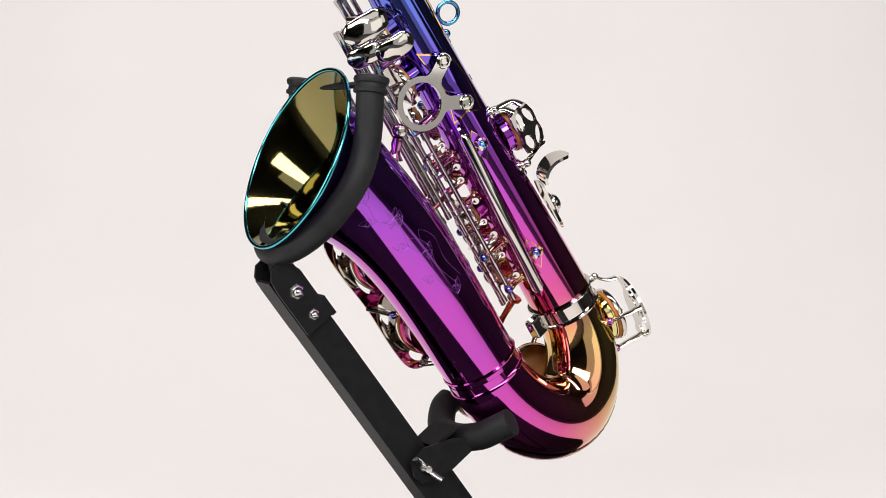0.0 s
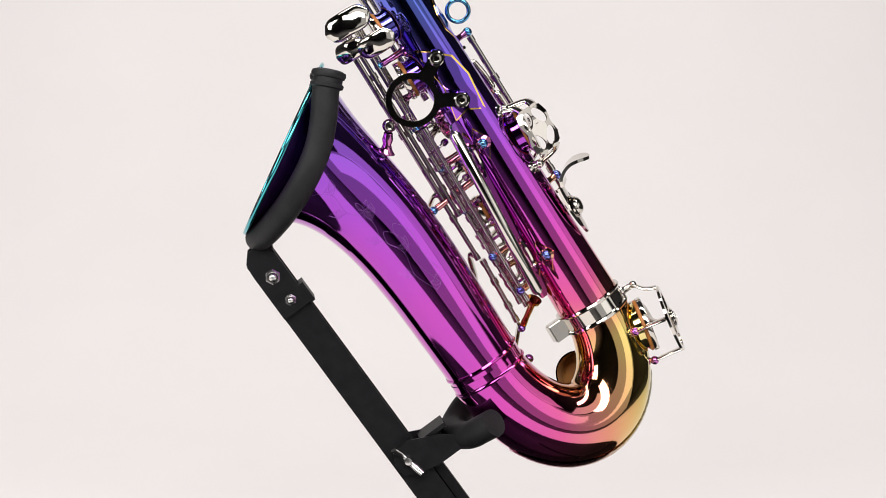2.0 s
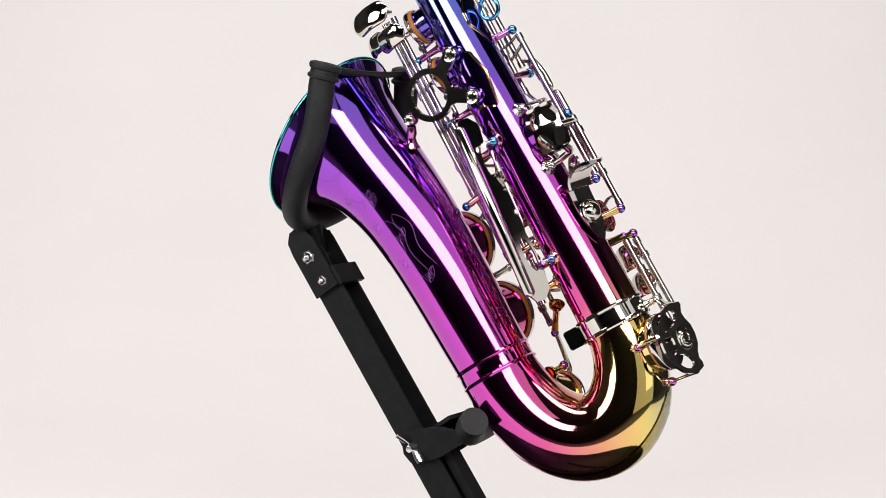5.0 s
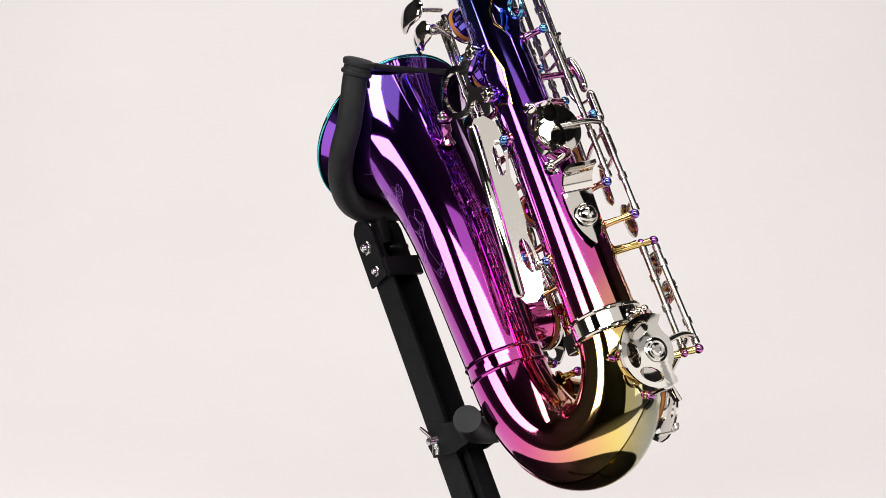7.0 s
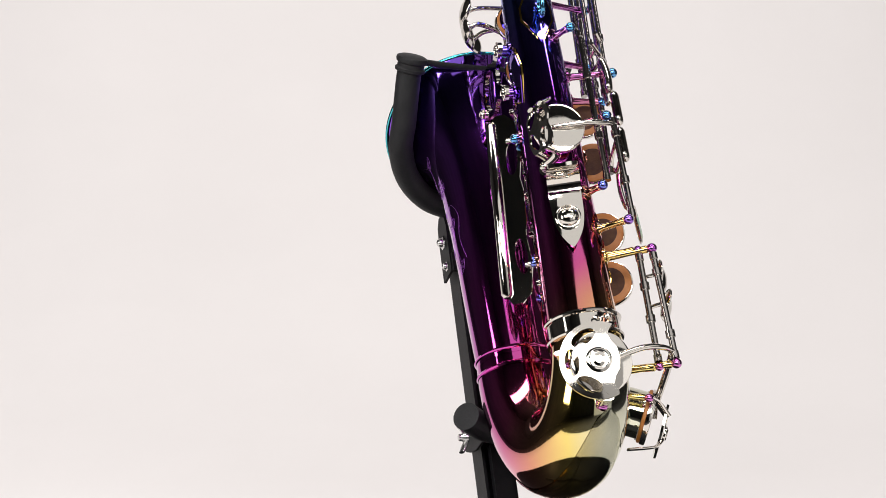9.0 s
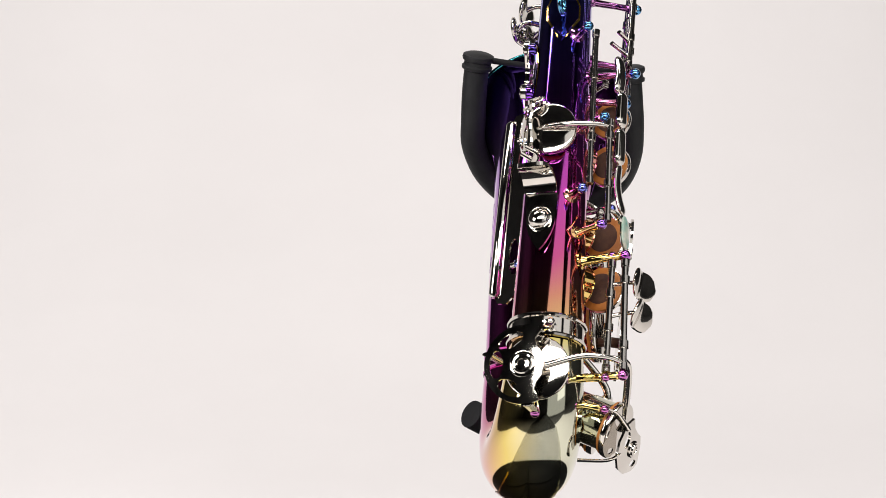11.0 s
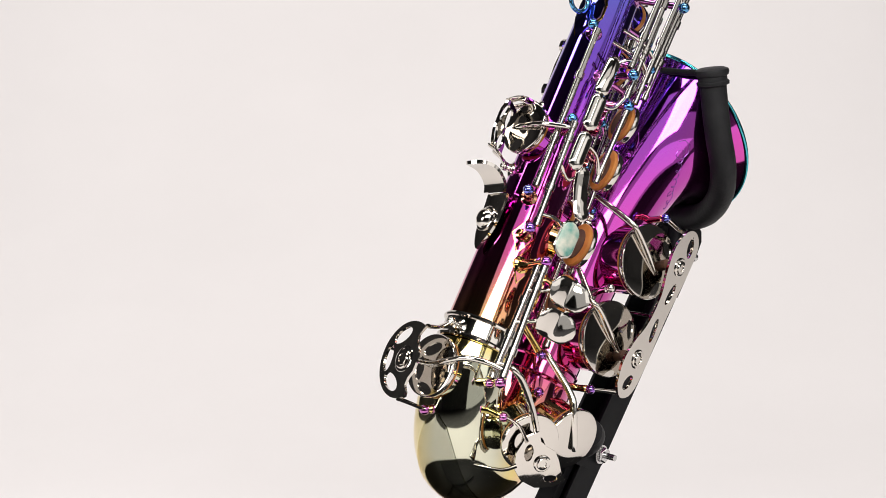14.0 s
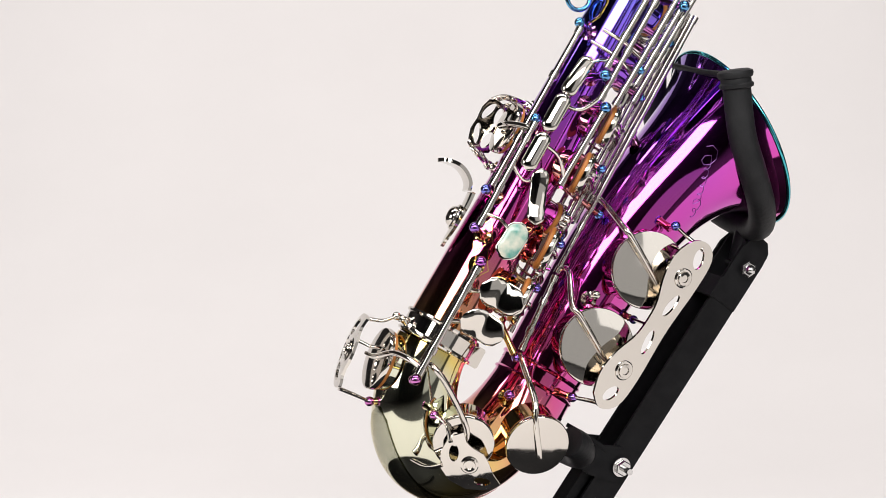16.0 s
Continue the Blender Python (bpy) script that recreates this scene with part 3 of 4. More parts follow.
# main stack between body and bell: rods, pillars, cups
for a, b, sl in (((38, -4, 26), (37.5, -4, 228), (12, 30, 44, 62, 80, 104, 120, 150)), ((35, 1.5, 26), (34, 1, 150), (8, 26, 50, 70, 96)),
                 ((41.5, -8, 92), (41.5, -8, 228), (20, 60, 100)), ((45, -8, 106), (45.5, -8, 228), (20, 70)), ((44.5, -12, 62), (45, -12, 228), (30, 90)),
                 ((33, -14, 20), (32, -14, 228), (30, 60, 90, 130))):
    add_rod(a, b, 1.55, sl)
for tip in ((37.2, -4.3, 123.7), (37.9, -4.1, 94.1), (39.2, 0.6, 60.7), (36, 3, 34), (37, -5, 152), (36.5, -5, 196)):
    add_post(tip, r=2.8)
add_post((53, -11, 103), body_foot((24, -8, 106))[0], 2.8)
STACK = ((214, 12.0, -8), (180, 13.0, -14), (86, 11.0, -20))
for u, r, az in STACK:
    d = Vector((math.cos(radians(az)), math.sin(radians(az)), 0))
    c = body_axis(u) + d * (body_r(u) + 8.5)
    hinge = Vector((36, -5, u))
    cup_key("stack_key", c, d, r, [c + d * 2.2 - (hinge - c) * 0.1, c + d * 3.4, c * 0.45 + hinge * 0.55 + d * 3.0, hinge], 1.9, hole=7,
            label="round nickel key cup with tan pad")
# open keys: the pads stand clear of their tone holes and show their tan faces
for at, r, az in (((8.4, -30.6, 142.1), 12.0, -36), ((8.2, -30.6, 112.4), 13.0, -37), ((11.0, -30.8, 67.2), 13.4, -36), ((12.5, -30.8, 36.0), 13.8, -38)):
    d = Vector((math.cos(radians(az)), math.sin(radians(az)), 0.03)).normalized()
    c = Vector(at) + d * 3.4
    hinge = Vector((33, -14, at[2]))
    cup = cup_key("stack_key", c, d, r, [c + d * 2.2 - (hinge - c) * 0.1, c + d * 3.4, c * 0.45 + hinge * 0.55 + d * 3.0, hinge], 1.9, hole=0,
                  label="open round nickel key cup with tan pad")
    bm = bmesh.new()
    lathe(bm, c - d * 3.9, -d, [(r * 0.66, -0.2), (r * 0.66, 0.25), (r * 0.58, 0.55), (r * 0.2, 0.7), (0, 0.7)], 28)
    part("resonator", bm, CORK, cup, "dark round pad resonator")
    o = Vector((math.cos(radians(-62)), math.sin(radians(-62)), 0))
    ax = body_axis(at[2])
    bm = bmesh.new()
    h0, h1 = body_r(at[2]) * 0.6, body_r(at[2]) + 3.2
    lathe(bm, ax, o, [(r - 3.0, h0), (r - 2.4, h1 - 0.6), (r - 1.9, h1 - 0.2), (r - 1.9, h1), (r - 3.4, h1), (r - 3.8, h0)], 36)
    part("tone_hole", bm, STEM, sax, "gold-tinted tone hole chimney")
# small adjusting arms along the stack rods
for k in range(9):
    u = 38 + 13.5 * k + (k % 3) * 2
    bm = bmesh.new()
    sweep(bm, smooth_path([(38, -4, u), (33, 2, u + 1), (28.5, 7 - (k % 2) * 3, u + 2)], 4), [1.5] * 8 + [2.0], 10, flat=0.7)
    lathe(bm, (28.5, 7 - (k % 2) * 3, u + 2), (-0.7, -0.7, 0), [(0, -1), (2.2, -1), (2.2, 1.2), (0, 1.6)], 14)
    part("lever_arm", bm, NICKEL, sax)

# short levers and pillars on the far side of the stack
for k in range(11):
    u = 34 + 14.5 * k
    bm = bmesh.new()
    tilt = 4 if k % 2 else -3
    sweep(bm, smooth_path([(33, -14, u), (27, -22 - (k % 3), u + tilt), (19, -29, u + tilt * 1.5)], 4), [1.4, 1.6, 1.8, 2.0, 2.0, 2.0, 1.8, 1.7, 2.1], 10, flat=0.6)
    lathe(bm, (19, -29, u + tilt * 1.5), (0.4, -0.9, 0), [(0, -1.2), (2.4, -1.2), (2.4, 1.0), (1.2, 1.6), (0, 1.7)], 14)
    part("lever_arm", bm, STEEL if k % 2 else NICKEL, sax)
for u in (48, 76, 124, 170, 205):
    add_post((33, -17, u), r=2.6)
for u in (44, 72, 98, 128, 158):
    bm = bmesh.new()
    lathe(bm, (38, -4, u), (0, 0, 1), [(1.5, -5), (2.8, -5), (2.8, -2), (2.2, -1.5), (2.2, 1.5), (2.8, 2), (2.8, 5), (1.5, 5)], 16)
    part("rod_collar", bm, NICKEL, sax)

# side touches
def capsule(bm, pts, r, flat, face, steps=5):
    """A smooth pad with round ends along points, broad across and thin towards face."""
    path = smooth_path(pts, steps)
    k = len(path) - 1
    d0, d1 = (path[0] - path[1]).normalized(), (path[-1] - path[-2]).normalized()
    full, radii = [], []
    for a in (0.02, 0.35, 0.65, 0.87):
        full.append(path[0] + d0 * r * (1 - a))
        radii.append(r * math.sqrt(1 - (1 - a) ** 2))
    for p in path:
        full.append(p)
        radii.append(r)
    for a in (0.87, 0.65, 0.35, 0.02):
        full.append(path[-1] + d1 * r * (1 - a))
        radii.append(r * math.sqrt(1 - (1 - a) ** 2))
    return sweep(bm, full, radii, 20, flat=flat, hint=face)


def touch(c, long_axis, face, half, r, thick, name, mat, bend=0.0, label=""):
    long_axis, face, c = Vector(long_axis).normalized(), Vector(face).normalized(), Vector(c)
    bm = bmesh.new()
    capsule(bm, [c + long_axis * half * k + face * bend * (half * k) ** 2 for k in (-1, -0.5, 0, 0.5, 1)], r, thick / (2 * r), face)
    return part(name, bm, mat, sax, label)


FACE = (-0.5, -0.85, 0)
touch((-23.5, -30, 155), (0.12, 0, 1), (-0.65, -0.76, 0.1), 8.5, 4.4, 5.0, "side_touch", NICKEL, -0.012, "long rounded nickel touch piece")
touch((-25.5, -31, 131.5), (0.02, 0, 1), (-0.65, -0.76, 0), 7.0, 4.6, 5.6, "side_touch", NICKEL, 0, "long rounded nickel touch piece")
touch((-25, -31, 108), (0.02, 0, 1), (-0.65, -0.76, 0), 7.0, 4.6, 5.6, "side_touch", NICKEL, 0, "long rounded nickel touch piece")
touch((-11.2, -33.5, 88), (-0.35, 0.2, 1), FACE, 10.5, 4.8, 3.4, "side_touch", NICKEL, 0.012, "curved nickel touch piece")
pearl_seat = touch((-15, -37.5, 60), (0.1, 0, 1), FACE, 4.6, 6.6, 2.0, "pearl_seat", NICKEL)
bm = bmesh.new()
pf = Vector(FACE).normalized()
pc, pl = Vector((-15, -37.5, 60)) + pf * 0.9, Vector((0.1, 0, 1)).normalized()
capsule(bm, [pc - pl * 4.2, pc, pc + pl * 4.2], 5.9, 0.2, pf)
part("pearl_button", bm, PEARL, pearl_seat, "oval abalone shell inlay")
for a, m, b in (((-23.5, -29, 160), (-18, -33, 168), (-13.5, -37, 170)), ((-24.5, -29.5, 137), (-14, -34, 140), (-8, -37, 152)),
                ((-24, -29.5, 114), (-12, -34, 112), (-2.5, -35, 104)), ((-14, -30, 97), (-20, -27, 92), (-29, -25, 96)), ((-18, -35, 64), (-24, -31, 67), (-30, -25, 66)),
                ((-22, -28, 184), (-12, -36, 183), (4, -39, 181)), ((-22, -24, 176), (-10, -37, 174), (2, -38, 171))):
    bm = bmesh.new()
    sweep(bm, smooth_path([a, m, b], 5), 1.5, 10, flat=0.75)
    part("lever_arm", bm, NICKEL, sax)

# right little-finger touches: two broad dished pieces
for c, f in (((-12, -48, 31), (-0.62, -0.76, -0.15)), ((-13.5, -47.5, 12.5), (-0.5, -0.78, -0.35))):
    bm = bmesh.new()
    face = Vector(f).normalized()
    ax = Vector((0, 0, 1)).cross(face).normalized()
    c = Vector(c)
    capsule(bm, [c - ax * 4.5 + face * 1.2, c, c + ax * 4.5 + face * 1.2], 8.3, 0.22, face)
    touch_plate = part("finger_touch", bm, NICKEL, sax, "broad dished nickel finger touch")
    bm = bmesh.new()
    sweep(bm, smooth_path([c - face * 0.5, c + Vector((-7, 5, -2)), Vector((-22, -31, c[2] - 6))], 5), 1.6, 10, flat=0.8)
    part("lever_arm", bm, NICKEL, touch_plate)

# ---- high side key with its petal guard ----
hc, hn = Vector((-20.2, 8.4, 116.5)), Vector((-0.93, 0.36, -0.04)).normalized()
cup_key("side_key", hc, hn, 15.2, [hc + hn * 2.5 + Vector((4, 6, 0)), hc + hn * 3.2, (-30, -6, 117), (-30, -18, 118), (-29.3, -24, 118)], 1.9, hole=5, label="round nickel side key cup")
H1, H2 = Vector((-9.7, 10.5, 134.5)), Vector((-10.1, 13.8, 95.4))
for tip in (H1, H2):
    add_post(tip + Vector((-2, 3, 0)), r=2.8, mat=NICKEL, name="guard_post")
gbm = bmesh.new()
gn = Vector((-0.12, 0.99, 0)).normalized()
go = Vector((-21.4, 23.0, 114.5))
gx = Vector((0, 0, 1)).cross(gn).normalized()
box_outline = [(-9, -12.5), (-5, -14.5), (5, -14.5), (9, -12.5), (10.5, -7), (9, 0), (10.5, 7), (9, 12.5), (5, 14.5), (-5, 14.5), (-9, 12.5), (-10.5, 7), (-9, 0), (-10.5, -7)]
plate(gbm, go, gx, Vector((0, 0, 1)), box_outline, [circle(4.6 * a, 7.0 * b, 3.2, 5.8, 18, 0.45 * a * b) for a in (-1, 1) for b in (-1, 1)], thick=1.3, warp=lambda x, y: -(x * x + y * y) / 95)
guard = part("key_guard", gbm, NICKEL, sax, "boxy nickel key guard with petal openings")
for sg, tip in ((1, H1), (-1, H2)):
    for off in (-4.5, 4.5):
        bm = bmesh.new()
        p = go + up_z * 14 * sg + gx * off
        sweep(bm, smooth_path([p, p - gn * 7 + up_z * 3.5 * sg, tip + Vector((-2, 3, 0)) + gx * off * 0.3], 5), [2.6] * 11, 10, flat=0.4)
        part("guard_leg", bm, NICKEL, guard)

# ---- thumb hook ----
tn = Vector((-0.87, 0.49, -0.05)).normalized()
tx = Vector((0, 0, 1)).cross(tn).normalized()
hook_c = Vector((-17.5, 9.9, 62))


def ribbon(bm, stations, across, bend, thick, cuts=10):
    """A sheet along stations of (point, half width), curved across by bend, given thickness in millimetres."""
    pts = smooth_path([(*p, w) for p, w in stations], 4)
    rows = []
    for k, q in enumerate(pts):
        p, w = Vector(q[:3]), q[3]
        d = Vector(pts[min(k + 1, len(pts) - 1)][:3]) - Vector(pts[max(k - 1, 0)][:3])
        n = across.cross(d).normalized()
        rows.append([bm.verts.new((p + across * w * x - n * bend * (w * x) ** 2) * 0.001) for x in (2 * i / cuts - 1 for i in range(cuts + 1))])
    for r1, r2 in zip(rows, rows[1:]):
        for i in range(cuts):
            bm.faces.new((r1[i], r1[i + 1], r2[i + 1], r2[i]))
    bmesh.ops.recalc_face_normals(bm, faces=bm.faces[:])
    bmesh.ops.solidify(bm, geom=bm.faces[:], thickness=thick * 0.001)
    return bm


def hook_at(out_by, rise):
    return tuple(hook_c + tn * out_by + up_z * rise)


bm = bmesh.new()
ribbon(bm, [(hook_at(1.8, -19.5), 0.4), (hook_at(1.9, -16), 3.4), (hook_at(2.0, -9), 7.0), (hook_at(2.1, -1), 8.8), (hook_at(2.1, 8), 9.3), (hook_at(2.6, 14), 9.4)], tx, 0.012, 1.8)
hook = part("thumb_hook", bm, NICKEL, sax, "curved nickel thumb hook with a domed screw")
bm = bmesh.new()
ribbon(bm, [(hook_at(2.7, 14.2), 9.4), (hook_at(4.2, 18.5), 9.5), (hook_at(8.5, 22.6), 9.4), (hook_at(14, 25.0), 9.2), (hook_at(20, 25.0), 8.4), (hook_at(24, 24.0), 6.2), (hook_at(26.2, 23.0), 1.5)], tx, 0.002, 2.0)
part("hook_lip", bm, NICKEL, hook)
bm = bmesh.new()
lathe(bm, Vector((-18.1, 10.6, 60.4)) + tn * 1.6, tn, [(7.4, -0.6), (7.4, 0.5), (6.7, 1.0), (6.0, 1.0), (5.6, 2.2), (4.4, 3.6), (2.6, 4.5), (0, 4.8)], 32)
part("hook_screw", bm, NICKEL, hook, "domed nickel screw")

# ---- strap ring ----
bm = bmesh.new()
so, sn = Vector((-20.8, 6.2, 199.3)), Vector((-0.9, 0.36, 0)).normalized()
up = Vector((0, 0, 1))
sweep(bm, [so + 6.6 * (math.cos(a) * sn + math.sin(a) * up) for a in (2 * math.pi * k / 32 for k in range(33))], 1.35, 10, cap=False)
strap = part("strap_ring", bm, POST, sax, "round strap ring")
bm = bmesh.new()
f, d = body_foot((-20.8, 6.2, 199.3))
side = Vector((-d.y, d.x, 0))
plate(bm, f + d * 0.3, side, up, [(0, 24), (9, 4), (9, -4), (0, -20), (-9, -4), (-9, 4)], thick=0.8, warp=lambda x, y: -x * x / 30)
rp = part("ring_plate", bm, RAINBOW, sax)
bm = bmesh.new()
plate(bm, f + d * 0.1, side, up, [(0, 26), (10, 4.6), (10, -4.6), (0, -22), (-10, -4.6), (-10, 4.6)], thick=0.6, warp=lambda x, y: -x * x / 30)
part("solder_tint", bm, HEAT_TINT, rp, "gold heat-tinted edge")

# ---- bell brace: open ring with two arms ----
A, B, C, D = Vector((10.3, 19.3, 183.3)), Vector((10.1, 19.5, 154.3)), Vector((34.2, 13.4, 169.5)), Vector((53.6, 8.2, 163.6))
bx = (D - (A + B) / 2).normalized()
by = (A - B - bx * (A - B).dot(bx)).normalized()
bn = bx.cross(by)
bn = bn if bn.y > 0 else -bn
bm = bmesh.new()


def local(p):
    return ((p - C).dot(bx), (p - C).dot(by))


outer, inner = 16.3, 12.6
ring_o = []
arms = [local(A), local(B)]
for k in range(72):
    a = 2 * math.pi * k / 72
    r = outer
    for q in arms:
        qa, ql = math.atan2(q[1], q[0]), math.hypot(*q)
        da = (a - qa + math.pi) % (2 * math.pi) - math.pi
        w = abs(da) * ql
        if w < 5.2:
            r = max(r, ql + math.sqrt(max(5.2 ** 2 - w ** 2, 0)))
        elif w < 11:
            r = max(r, outer + 4.0 * (1 - (w - 5.2) / 5.8) ** 2)
    ring_o.append((r * math.cos(a), r * math.sin(a)))
plate(bm, C, bx, by if bx.cross(by).y > 0 else -by, ring_o if bx.cross(by).y > 0 else [(x, -y) for x, y in ring_o], [circle(0, 0, inner, n=48)], thick=2.6)
brace = part("bell_brace", bm, NICKEL, sax, "open ring brace in bright nickel")
for p in (A, B):
    screw(p + bn * 2.6, bn, 3.4, brace, name="brace_screw")
    f, d = body_foot(p)
    bm = bmesh.new()
    lathe(bm, f - d, (p - f), [(5.5, 0), (5.0, 1.5), (3.6, 2.2), (3.4, (p - f).length + 1)], 18)
    part("brace_pillar", bm, RAINBOW, sax)
bm = bmesh.new()
lathe(bm, Vector((63, 3, 150)), D - Vector((63, 3, 150)), [(5.5, 0), (3.5, 3), (2.6, 6), (3.4, 9), (2.8, 12), (2.8, 13)], 18)
ball(bm, D, 4.3, 18)
part("brace_post", bm, STEM, sax)
screw(D + bn * 4, bn, 2.4, brace, name="brace_screw")
f, d = body_foot((10, 19, 165))
side = Vector((-d.y, d.x, 0))
bm = bmesh.new()
plate(bm, f + d * 0.3, side, up, [(-9, 27), (-2, 23), (8, 14), (11, 0), (9, -22), (0, -17), (-9, -20), (-5, 0)], thick=0.8, warp=lambda x, y: -x * x / 30)
bp = part("brace_plate", bm, RAINBOW, sax)
bm = bmesh.new()
plate(bm, f + d * 0.1, side, up, [(-9.8, 28.4), (-2, 24.2), (9, 14.6), (12, 0), (9.8, -23.4), (0, -18.2), (-9.8, -21.2), (-5.8, 0)], thick=0.6, warp=lambda x, y: -x * x / 30)
part("solder_tint", bm, HEAT_TINT, bp, "gold heat-tinted edge")

# ---- long clothing guard beside the stack ----
g0, g1 = Vector((22.4, 20.6, 142)), Vector((29.6, 23, 30))
gl = (g0 - g1).normalized()
gface = Vector((-0.72, 0.69, 0))
gface = (gface - gl * gface.dot(gl)).normalized()
gside = gl.cross(gface)
mid = (g0 + g1) / 2
half = (g0 - g1).length / 2
bm = bmesh.new()
flip = 1 if gside.cross(gl).dot(gface) > 0 else -1
hs = half - 8
out = [(5.5, half - 2), (3, half + 3), (-2, half + 3.5), (-6.5, half - 2), (-8.5, hs - 12), (-6.5, hs - 30), (-7.6, hs - 38), (-7.6, -hs + 38), (-6.5, -hs + 30), (-8.5, -hs + 12), (-6.5, -half + 2), (-2, -half - 3.5), (3, -half - 3), (5.5, -half + 2)]
holes = [circle(-3.6, hs - 17, 2.9, 11, 20, 0.06), circle(-3.6, -hs + 17, 2.9, 11, 20, -0.06)]
sg = -1 if gside.x < 0 else 1     # the free edge lies towards the bell
plate(bm, mid, gside * sg, gl, [(x * 1.25 - 0.8, y) for x, y in out], [[(x * 1.25 - 0.8, y) for x, y in q] for q in holes], thick=1.4)
cg = part("clothing_guard", bm, NICKEL, sax, "long nickel guard plate with rolled edge")
bm = bmesh.new()
e = gside * sg * 5.5
sweep(bm, [mid + e + gl * s for s in (-half + 1, -half + 3, half - 3, half - 1)], [2.2, 3.6, 3.6, 2.2], 14)
part("rolled_edge", bm, NICKEL, cg)
for p in (Vector((13.3, 16.8, 125)), Vector((15.2, 15.5, 46.2))):
    add_post(p + gface * 1.5, r=3.1)
    spade_foot(0, 0, p)
    bm = bmesh.new()
    rod(bm, p + gface * 0.6, p + gside * sg * 6 + gface * 0.6, 1.6)
    part("guard_tongue", bm, NICKEL, cg)

CAGE = Vector((-33.6, 17, -31.3))
# ---- low C key behind the bow, under a round cage guard ----
cn = Vector((-0.93, 0.30, -0.15)).normalized()
cc = Vector((-21.5, 7.5, -28))
cup_key("low_key", cc, cn, 17.5, [cc + cn * 3 + Vector((-1, 6, 0)), cc + cn * 4.5 + Vector((0, -4, 1)), (-31, -14, -22), (-31, -28, -21), (-28.3, -36.5, -22)], 2.0, hole=4,
        label="round nickel low key cup")
gn = Vector((-0.90, 0.42, -0.12)).normalized()
gx = Vector((0, 0, 1)).cross(gn).normalized()
gy = gn.cross(gx)
bm = bmesh.new()


def cage_point(r, a, h=0.0):
    return CAGE + (gx * math.cos(a) + gy * math.sin(a)) * r + gn * (h - r * r / 170)


rim = [(21.5 * math.cos(radians(a)), 21.5 * math.sin(radians(a))) for a in range(62, 300, 7)]
lobes = [(8.5, -17.5), (6.5, -14), (7.5, -10), (10.5, -6), (11.5, 0), (10.5, 6), (7.5, 10), (6.5, 14), (8.5, 17)]
plate(bm, CAGE, gx, gy, rim + lobes, [circle(14.6 * math.cos(radians(a)), 14.6 * math.sin(radians(a)), 4.0, 7.6, 18, radians(a)) for a in (118, 180, 242)],
      thick=1.6, warp=lambda x, y: -(x * x + y * y) / 420)
lathe(bm, CAGE - gn * 0.8, gn, [(0, 0.4), (7.6, 0.4), (7.6, 2.0), (7.0, 2.5), (5.4, 2.6), (5.0, 2.2), (0, 2.2)], 32)
cage = part("cage_guard", bm, NICKEL, sax, "round nickel cage guard with petal openings")
screw(CAGE + gn * 2.0, gn, 4.2, cage)
for q, rim in ((Vector((-28.2, 2.8, -3.3)), 100), (Vector((-8.2, 20.6, -24.2)), 10), (Vector((-14, 6.2, -50.6)), 260)):
    a = min(range(0, 360, 6), key=lambda x: ((CAGE + gx * 21.6 * math.cos(radians(x)) + gy * 21.6 * math.sin(radians(x))) - q).length)
    p = CAGE + gx * 21.4 * math.cos(radians(a)) + gy * 21.4 * math.sin(radians(a)) - gn * 2.0
    bm = bmesh.new()
    sweep(bm, smooth_path([p + gn * 0.6, p - gn * 3 + (q - p) * 0.3, q], 5), [3.2, 3.2, 3.1, 3.0, 2.9, 2.8, 2.7, 2.6, 2.4, 2.3, 2.2], 14, flat=0.4)
    part("guard_leg", bm, NICKEL, cage)
add_post((-28.2, 2.8, -3.3), (-19, 2.5, -3), 2.4, NICKEL, "guard_post")
add_post((-8.2, 20.6, -24.2), (1, 17, -22), 2.8)
add_post((-14, 6.2, -50.6), (-5, 3, -46), 2.8)

# ---- low Eb key with a shield guard, and low C sharp key ----
en = Vector((-0.42, -0.80, -0.42)).normalized()
ec = Vector((16, -44, -45.5))
cup_key("low_key", ec, en, 16.5, [ec + en * 3.2, ec + en * 4 + Vector((-4, 0, 9)), (-12, -44, -24), (-22, -40, -19), (-23.2, -31, -18)], 2.0, hole=14, label="round nickel low key cup")
eg = Vector((18.8, -53.5, -54.2))
gx = Vector((0, 0, 1)).cross(en).normalized()
gy = en.cross(gx)
bm = bmesh.new()
plate(bm, eg - en * 0.5, gx, gy, [(-17, 8), (-16.5, -2), (-12, -10), (-4, -14), (6, -14), (16, -9), (21, -3), (14, 1), (8, 6), (3, 9), (-3, 9), (-8, 10), (-12, 14)],
      [circle(-10.5, 1.5, 2.6, 5, 14, 0.5), circle(11, -5.5, 2.4, 4.6, 14, 1.9)], thick=1.4, warp=lambda x, y: -(x * x + y * y) / 190)
shield = part("shield_guard", bm, NICKEL, sax, "nickel shield guard with oval openings")
screw(eg + en * 1.2, en, 3.6, shield)
bm = bmesh.new()
sweep(bm, smooth_path([eg + gx * -15 + gy * 6, Vector((2, -42, -42)), Vector((-1.3, -34.3, -40))], 5), 2.6, 12, flat=0.4)
part("guard_leg", bm, NICKEL, shield)
bm = bmesh.new()
sweep(bm, smooth_path([eg + gx * -12 + gy * -8, Vector((8, -38, -66)), Vector((10, -22, -67))], 5), 2.4, 12, flat=0.4)
part("guard_leg", bm, NICKEL, shield)
add_post((-2.1, -33.6, -40.4), (4, -18, -37), 2.6)
kn = Vector((-0.22, -0.90, -0.31)).normalized()
kc = Vector((64, -43.4, -27.5))
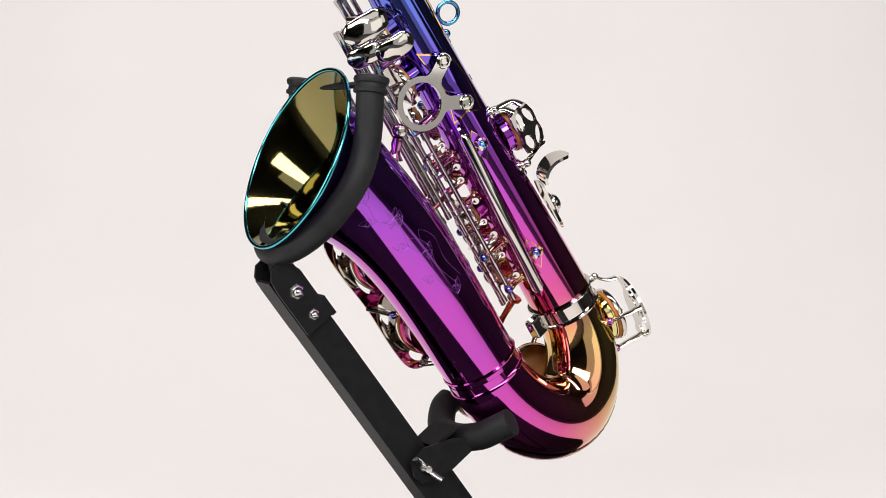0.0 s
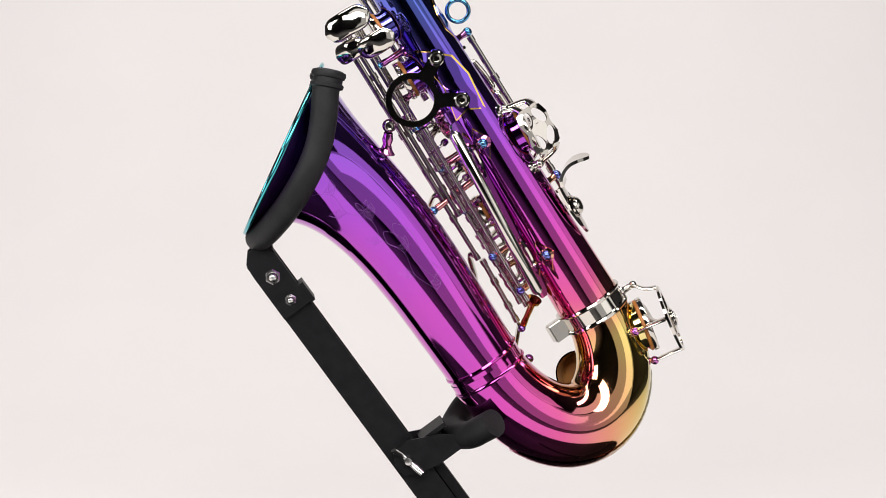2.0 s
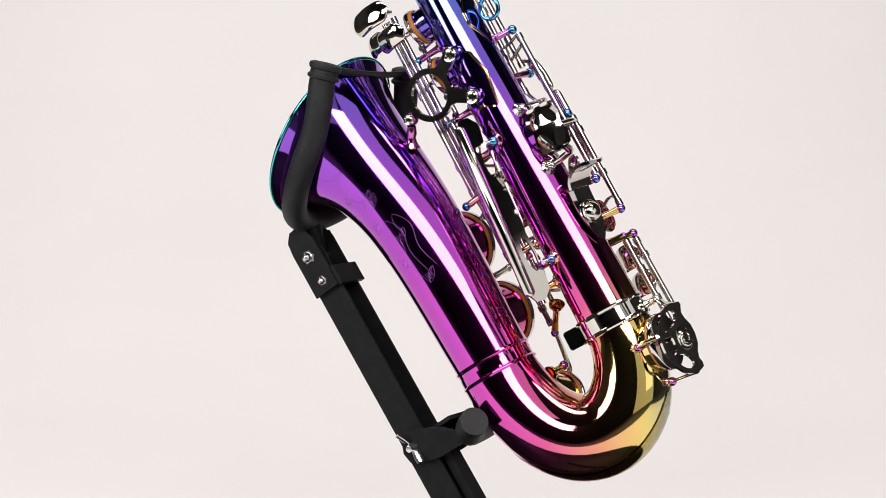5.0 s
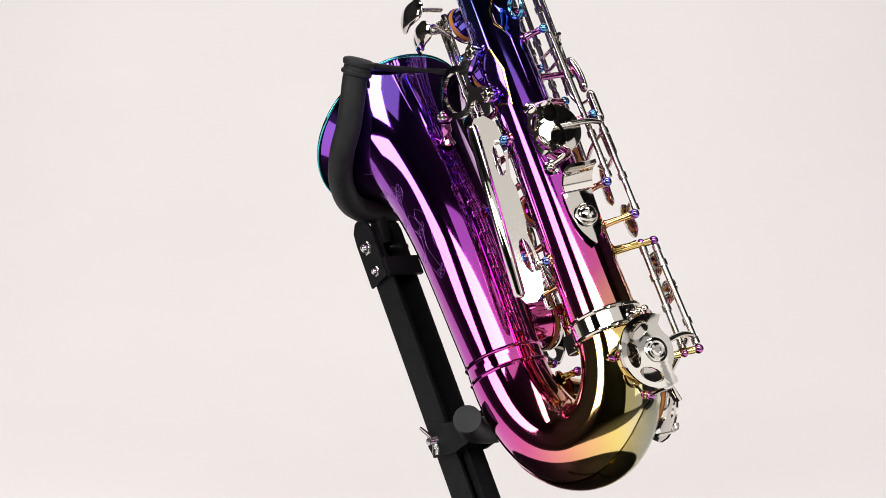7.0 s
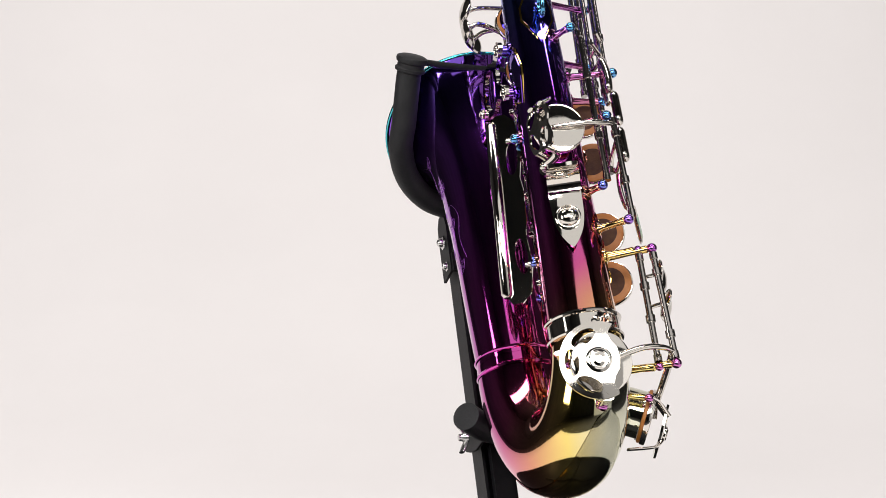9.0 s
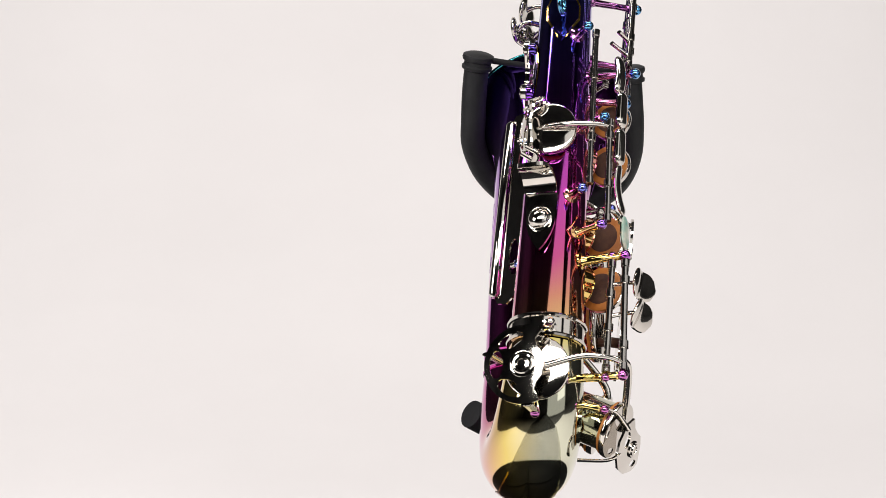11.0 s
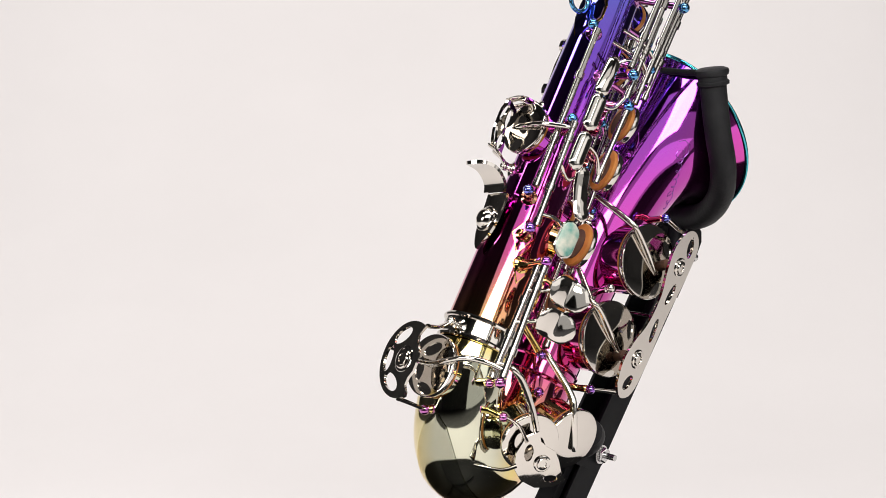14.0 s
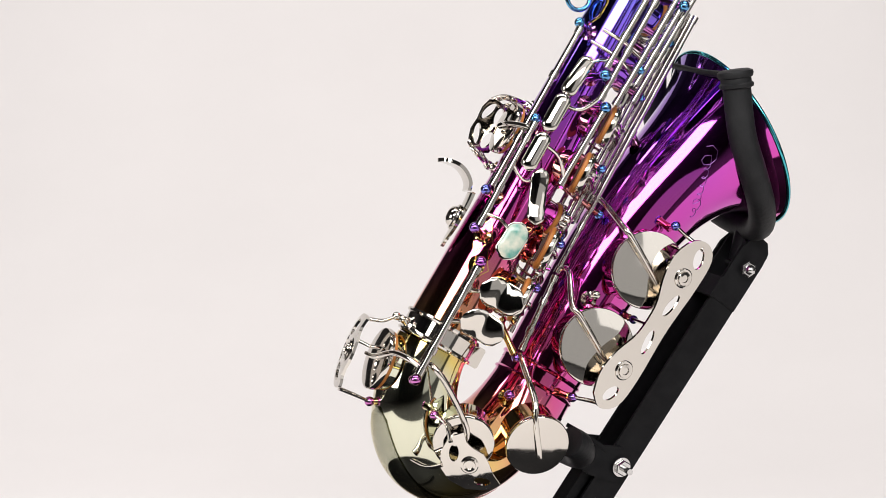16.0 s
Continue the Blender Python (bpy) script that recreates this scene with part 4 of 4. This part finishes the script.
cup_key("low_key", kc, kn, 18.0, [kc + kn * 2.4 + Vector((4, -1, -5)), kc + kn * 3.2, kc + kn * 4.2 + Vector((-11, 2, 13)), kc + kn * 1.0 + Vector((-15, 3, 21)), (43, -25, 8), (42, -20, 12)], 2.0, hole=16, label="round nickel low key cup")
add_post((47.3, -23, -10.8), (54, -14, -12), 3.0)
add_rod((42, -20, 14), (41.5, -16, 60), 1.7, (12, 30))
add_post((42, -19, 9), (30, -6, 22), 2.6)

# ---- bell keys with their long pierced guard ----
for c, start, k in ((Vector((74, -44.5, 87)), Vector((45, -8, 108)), 0), (Vector((71.2, -40.0, 35.8)), Vector((44.5, -12, 64)), 1)):
    n, d = Vector((-0.36, -0.93, 0.01)).normalized(), Vector((0.82, -0.32, -0.476)).normalized()
    c = c + n * 1.0
    cup_key("bell_key", c, n, 22.0, [c + d * 9 + n * 2.2, c + n * 3.0, c - d * 21 + n * 4.2, c - d * 28 + n * 1.0, start + Vector((2, -6, 2)), start], 2.1,
            hole=16, label="large round nickel bell key cup")
g0, g1 = Vector((85.7, -59.4, 91.9)), Vector((82.7, -55.4, 31.4))
gl = (g0 - g1).normalized()
gn = Vector((-0.08, -0.99, 0))
gn = (gn - gl * gn.dot(gl)).normalized()
gv = gn.cross(gl)
gv = gv if gv.x > 0 else -gv
o = (g0 + g1) / 2
bm = bmesh.new()
out = [Vector(p) for p in ((-50, -9, 0), (-38, -13, 0), (-24, -11, 0), (-9, -5.5, 0), (9, -5.5, 0), (23, -11, 0), (37, -13.5, 0), (50, -8, 0), (54, 2, 0), (48, 10.5, 0), (30, 12, 0),
                           (0, 10.5, 0), (-30, 12, 0), (-48, 10, 0), (-55, 0, 0))]
loop = [(p.x, p.y) for p in smooth_path(out + [out[0]], 4)[:-1]]
holes = [circle(44, 2, 6.0, 3.6, 16, -0.4), circle(14, 3.4, 7.5, 2.7, 16, 0.15), circle(-10, 3.4, 7.5, 2.7, 16, -0.15), circle(-45, 1, 5.6, 3.4, 16, 0.5)]
if gl.cross(gv).dot(gn) < 0:
    plate(bm, o + gn * 1.4, gl, gv, loop, holes, thick=1.6)
else:
    plate(bm, o, gl, gv, loop, holes, thick=1.6)
pierced = part("bell_key_guard", bm, NICKEL, sax, "long pierced nickel guard over the bell keys")
for p in (g0, g1):
    screw(p + gn * 1.6, gn, 4.2, pierced)
    bm = bmesh.new()
    lathe(bm, p, -gn, [(3.2, 0), (3.2, 9), (4.4, 9.3), (4.4, 12), (0, 12)], 18)
    part("bumper", bm, CORK, pierced, "dark felt bumper")
for q, s in ((Vector((75.4, -46.4, 116.2)), 50), (Vector((73.9, -39.8, 5)), -52), (Vector((100, -26, 62)), 0)):
    p = o + gl * s + gv * (2 if s else 9)
    bm = bmesh.new()
    sweep(bm, smooth_path([p, p * 0.55 + q * 0.45 - gn * 1.5, q], 5), [2.8, 2.8, 2.7, 2.6, 2.5, 2.4, 2.3, 2.2, 2.2, 2.2, 2.2], 12, flat=0.5)
    part("guard_leg", bm, NICKEL, pierced)
add_post((75.4, -46.4, 116.2), (87, -29, 116), 2.8)
add_post((73.9, -39.8, 5), (77, -22, 4), 2.8)
add_post((100, -26, 62), (97, -18, 62), 2.6)
add_post((54, -38.8, 60.3), (66, -22, 58), 2.6, NICKEL, "guard_post")

# ---- left-hand key table at the top of the stack ----
for c, n, w, h in (((46, 20, 229), (0.35, 0.93, 0.2), 13, 8), ((39, 25, 210), (0.5, 0.86, -0.1), 11, 7), ((52, 13, 214), (0.7, 0.7, 0.1), 10, 6.5)):
    face = Vector(n).normalized()
    ax = up.cross(face).normalized()
    bm = bmesh.new()
    c = Vector(c)
    capsule(bm, [c - ax * (w - h * 0.7) - face * 1.2, c, c + ax * (w - h * 0.7) - face * 1.2], h * 0.95, 0.32, face)
    tab = part("table_touch", bm, NICKEL, sax, "broad rounded nickel finger touch")
    bm = bmesh.new()
    sweep(bm, smooth_path([Vector(c), Vector(c) - face * 8 + Vector((-2, 0, 4)), (38, -4, c[2] + 3)], 5), 1.8, 10, flat=0.8)
    part("lever_arm", bm, NICKEL, tab)


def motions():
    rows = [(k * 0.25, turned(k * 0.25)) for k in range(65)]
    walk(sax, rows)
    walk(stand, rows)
    walk(turntable, [(t, Matrix.Rotation(radians(turn_angle(t)), 4, "Z")) for t, m in rows])


motions()
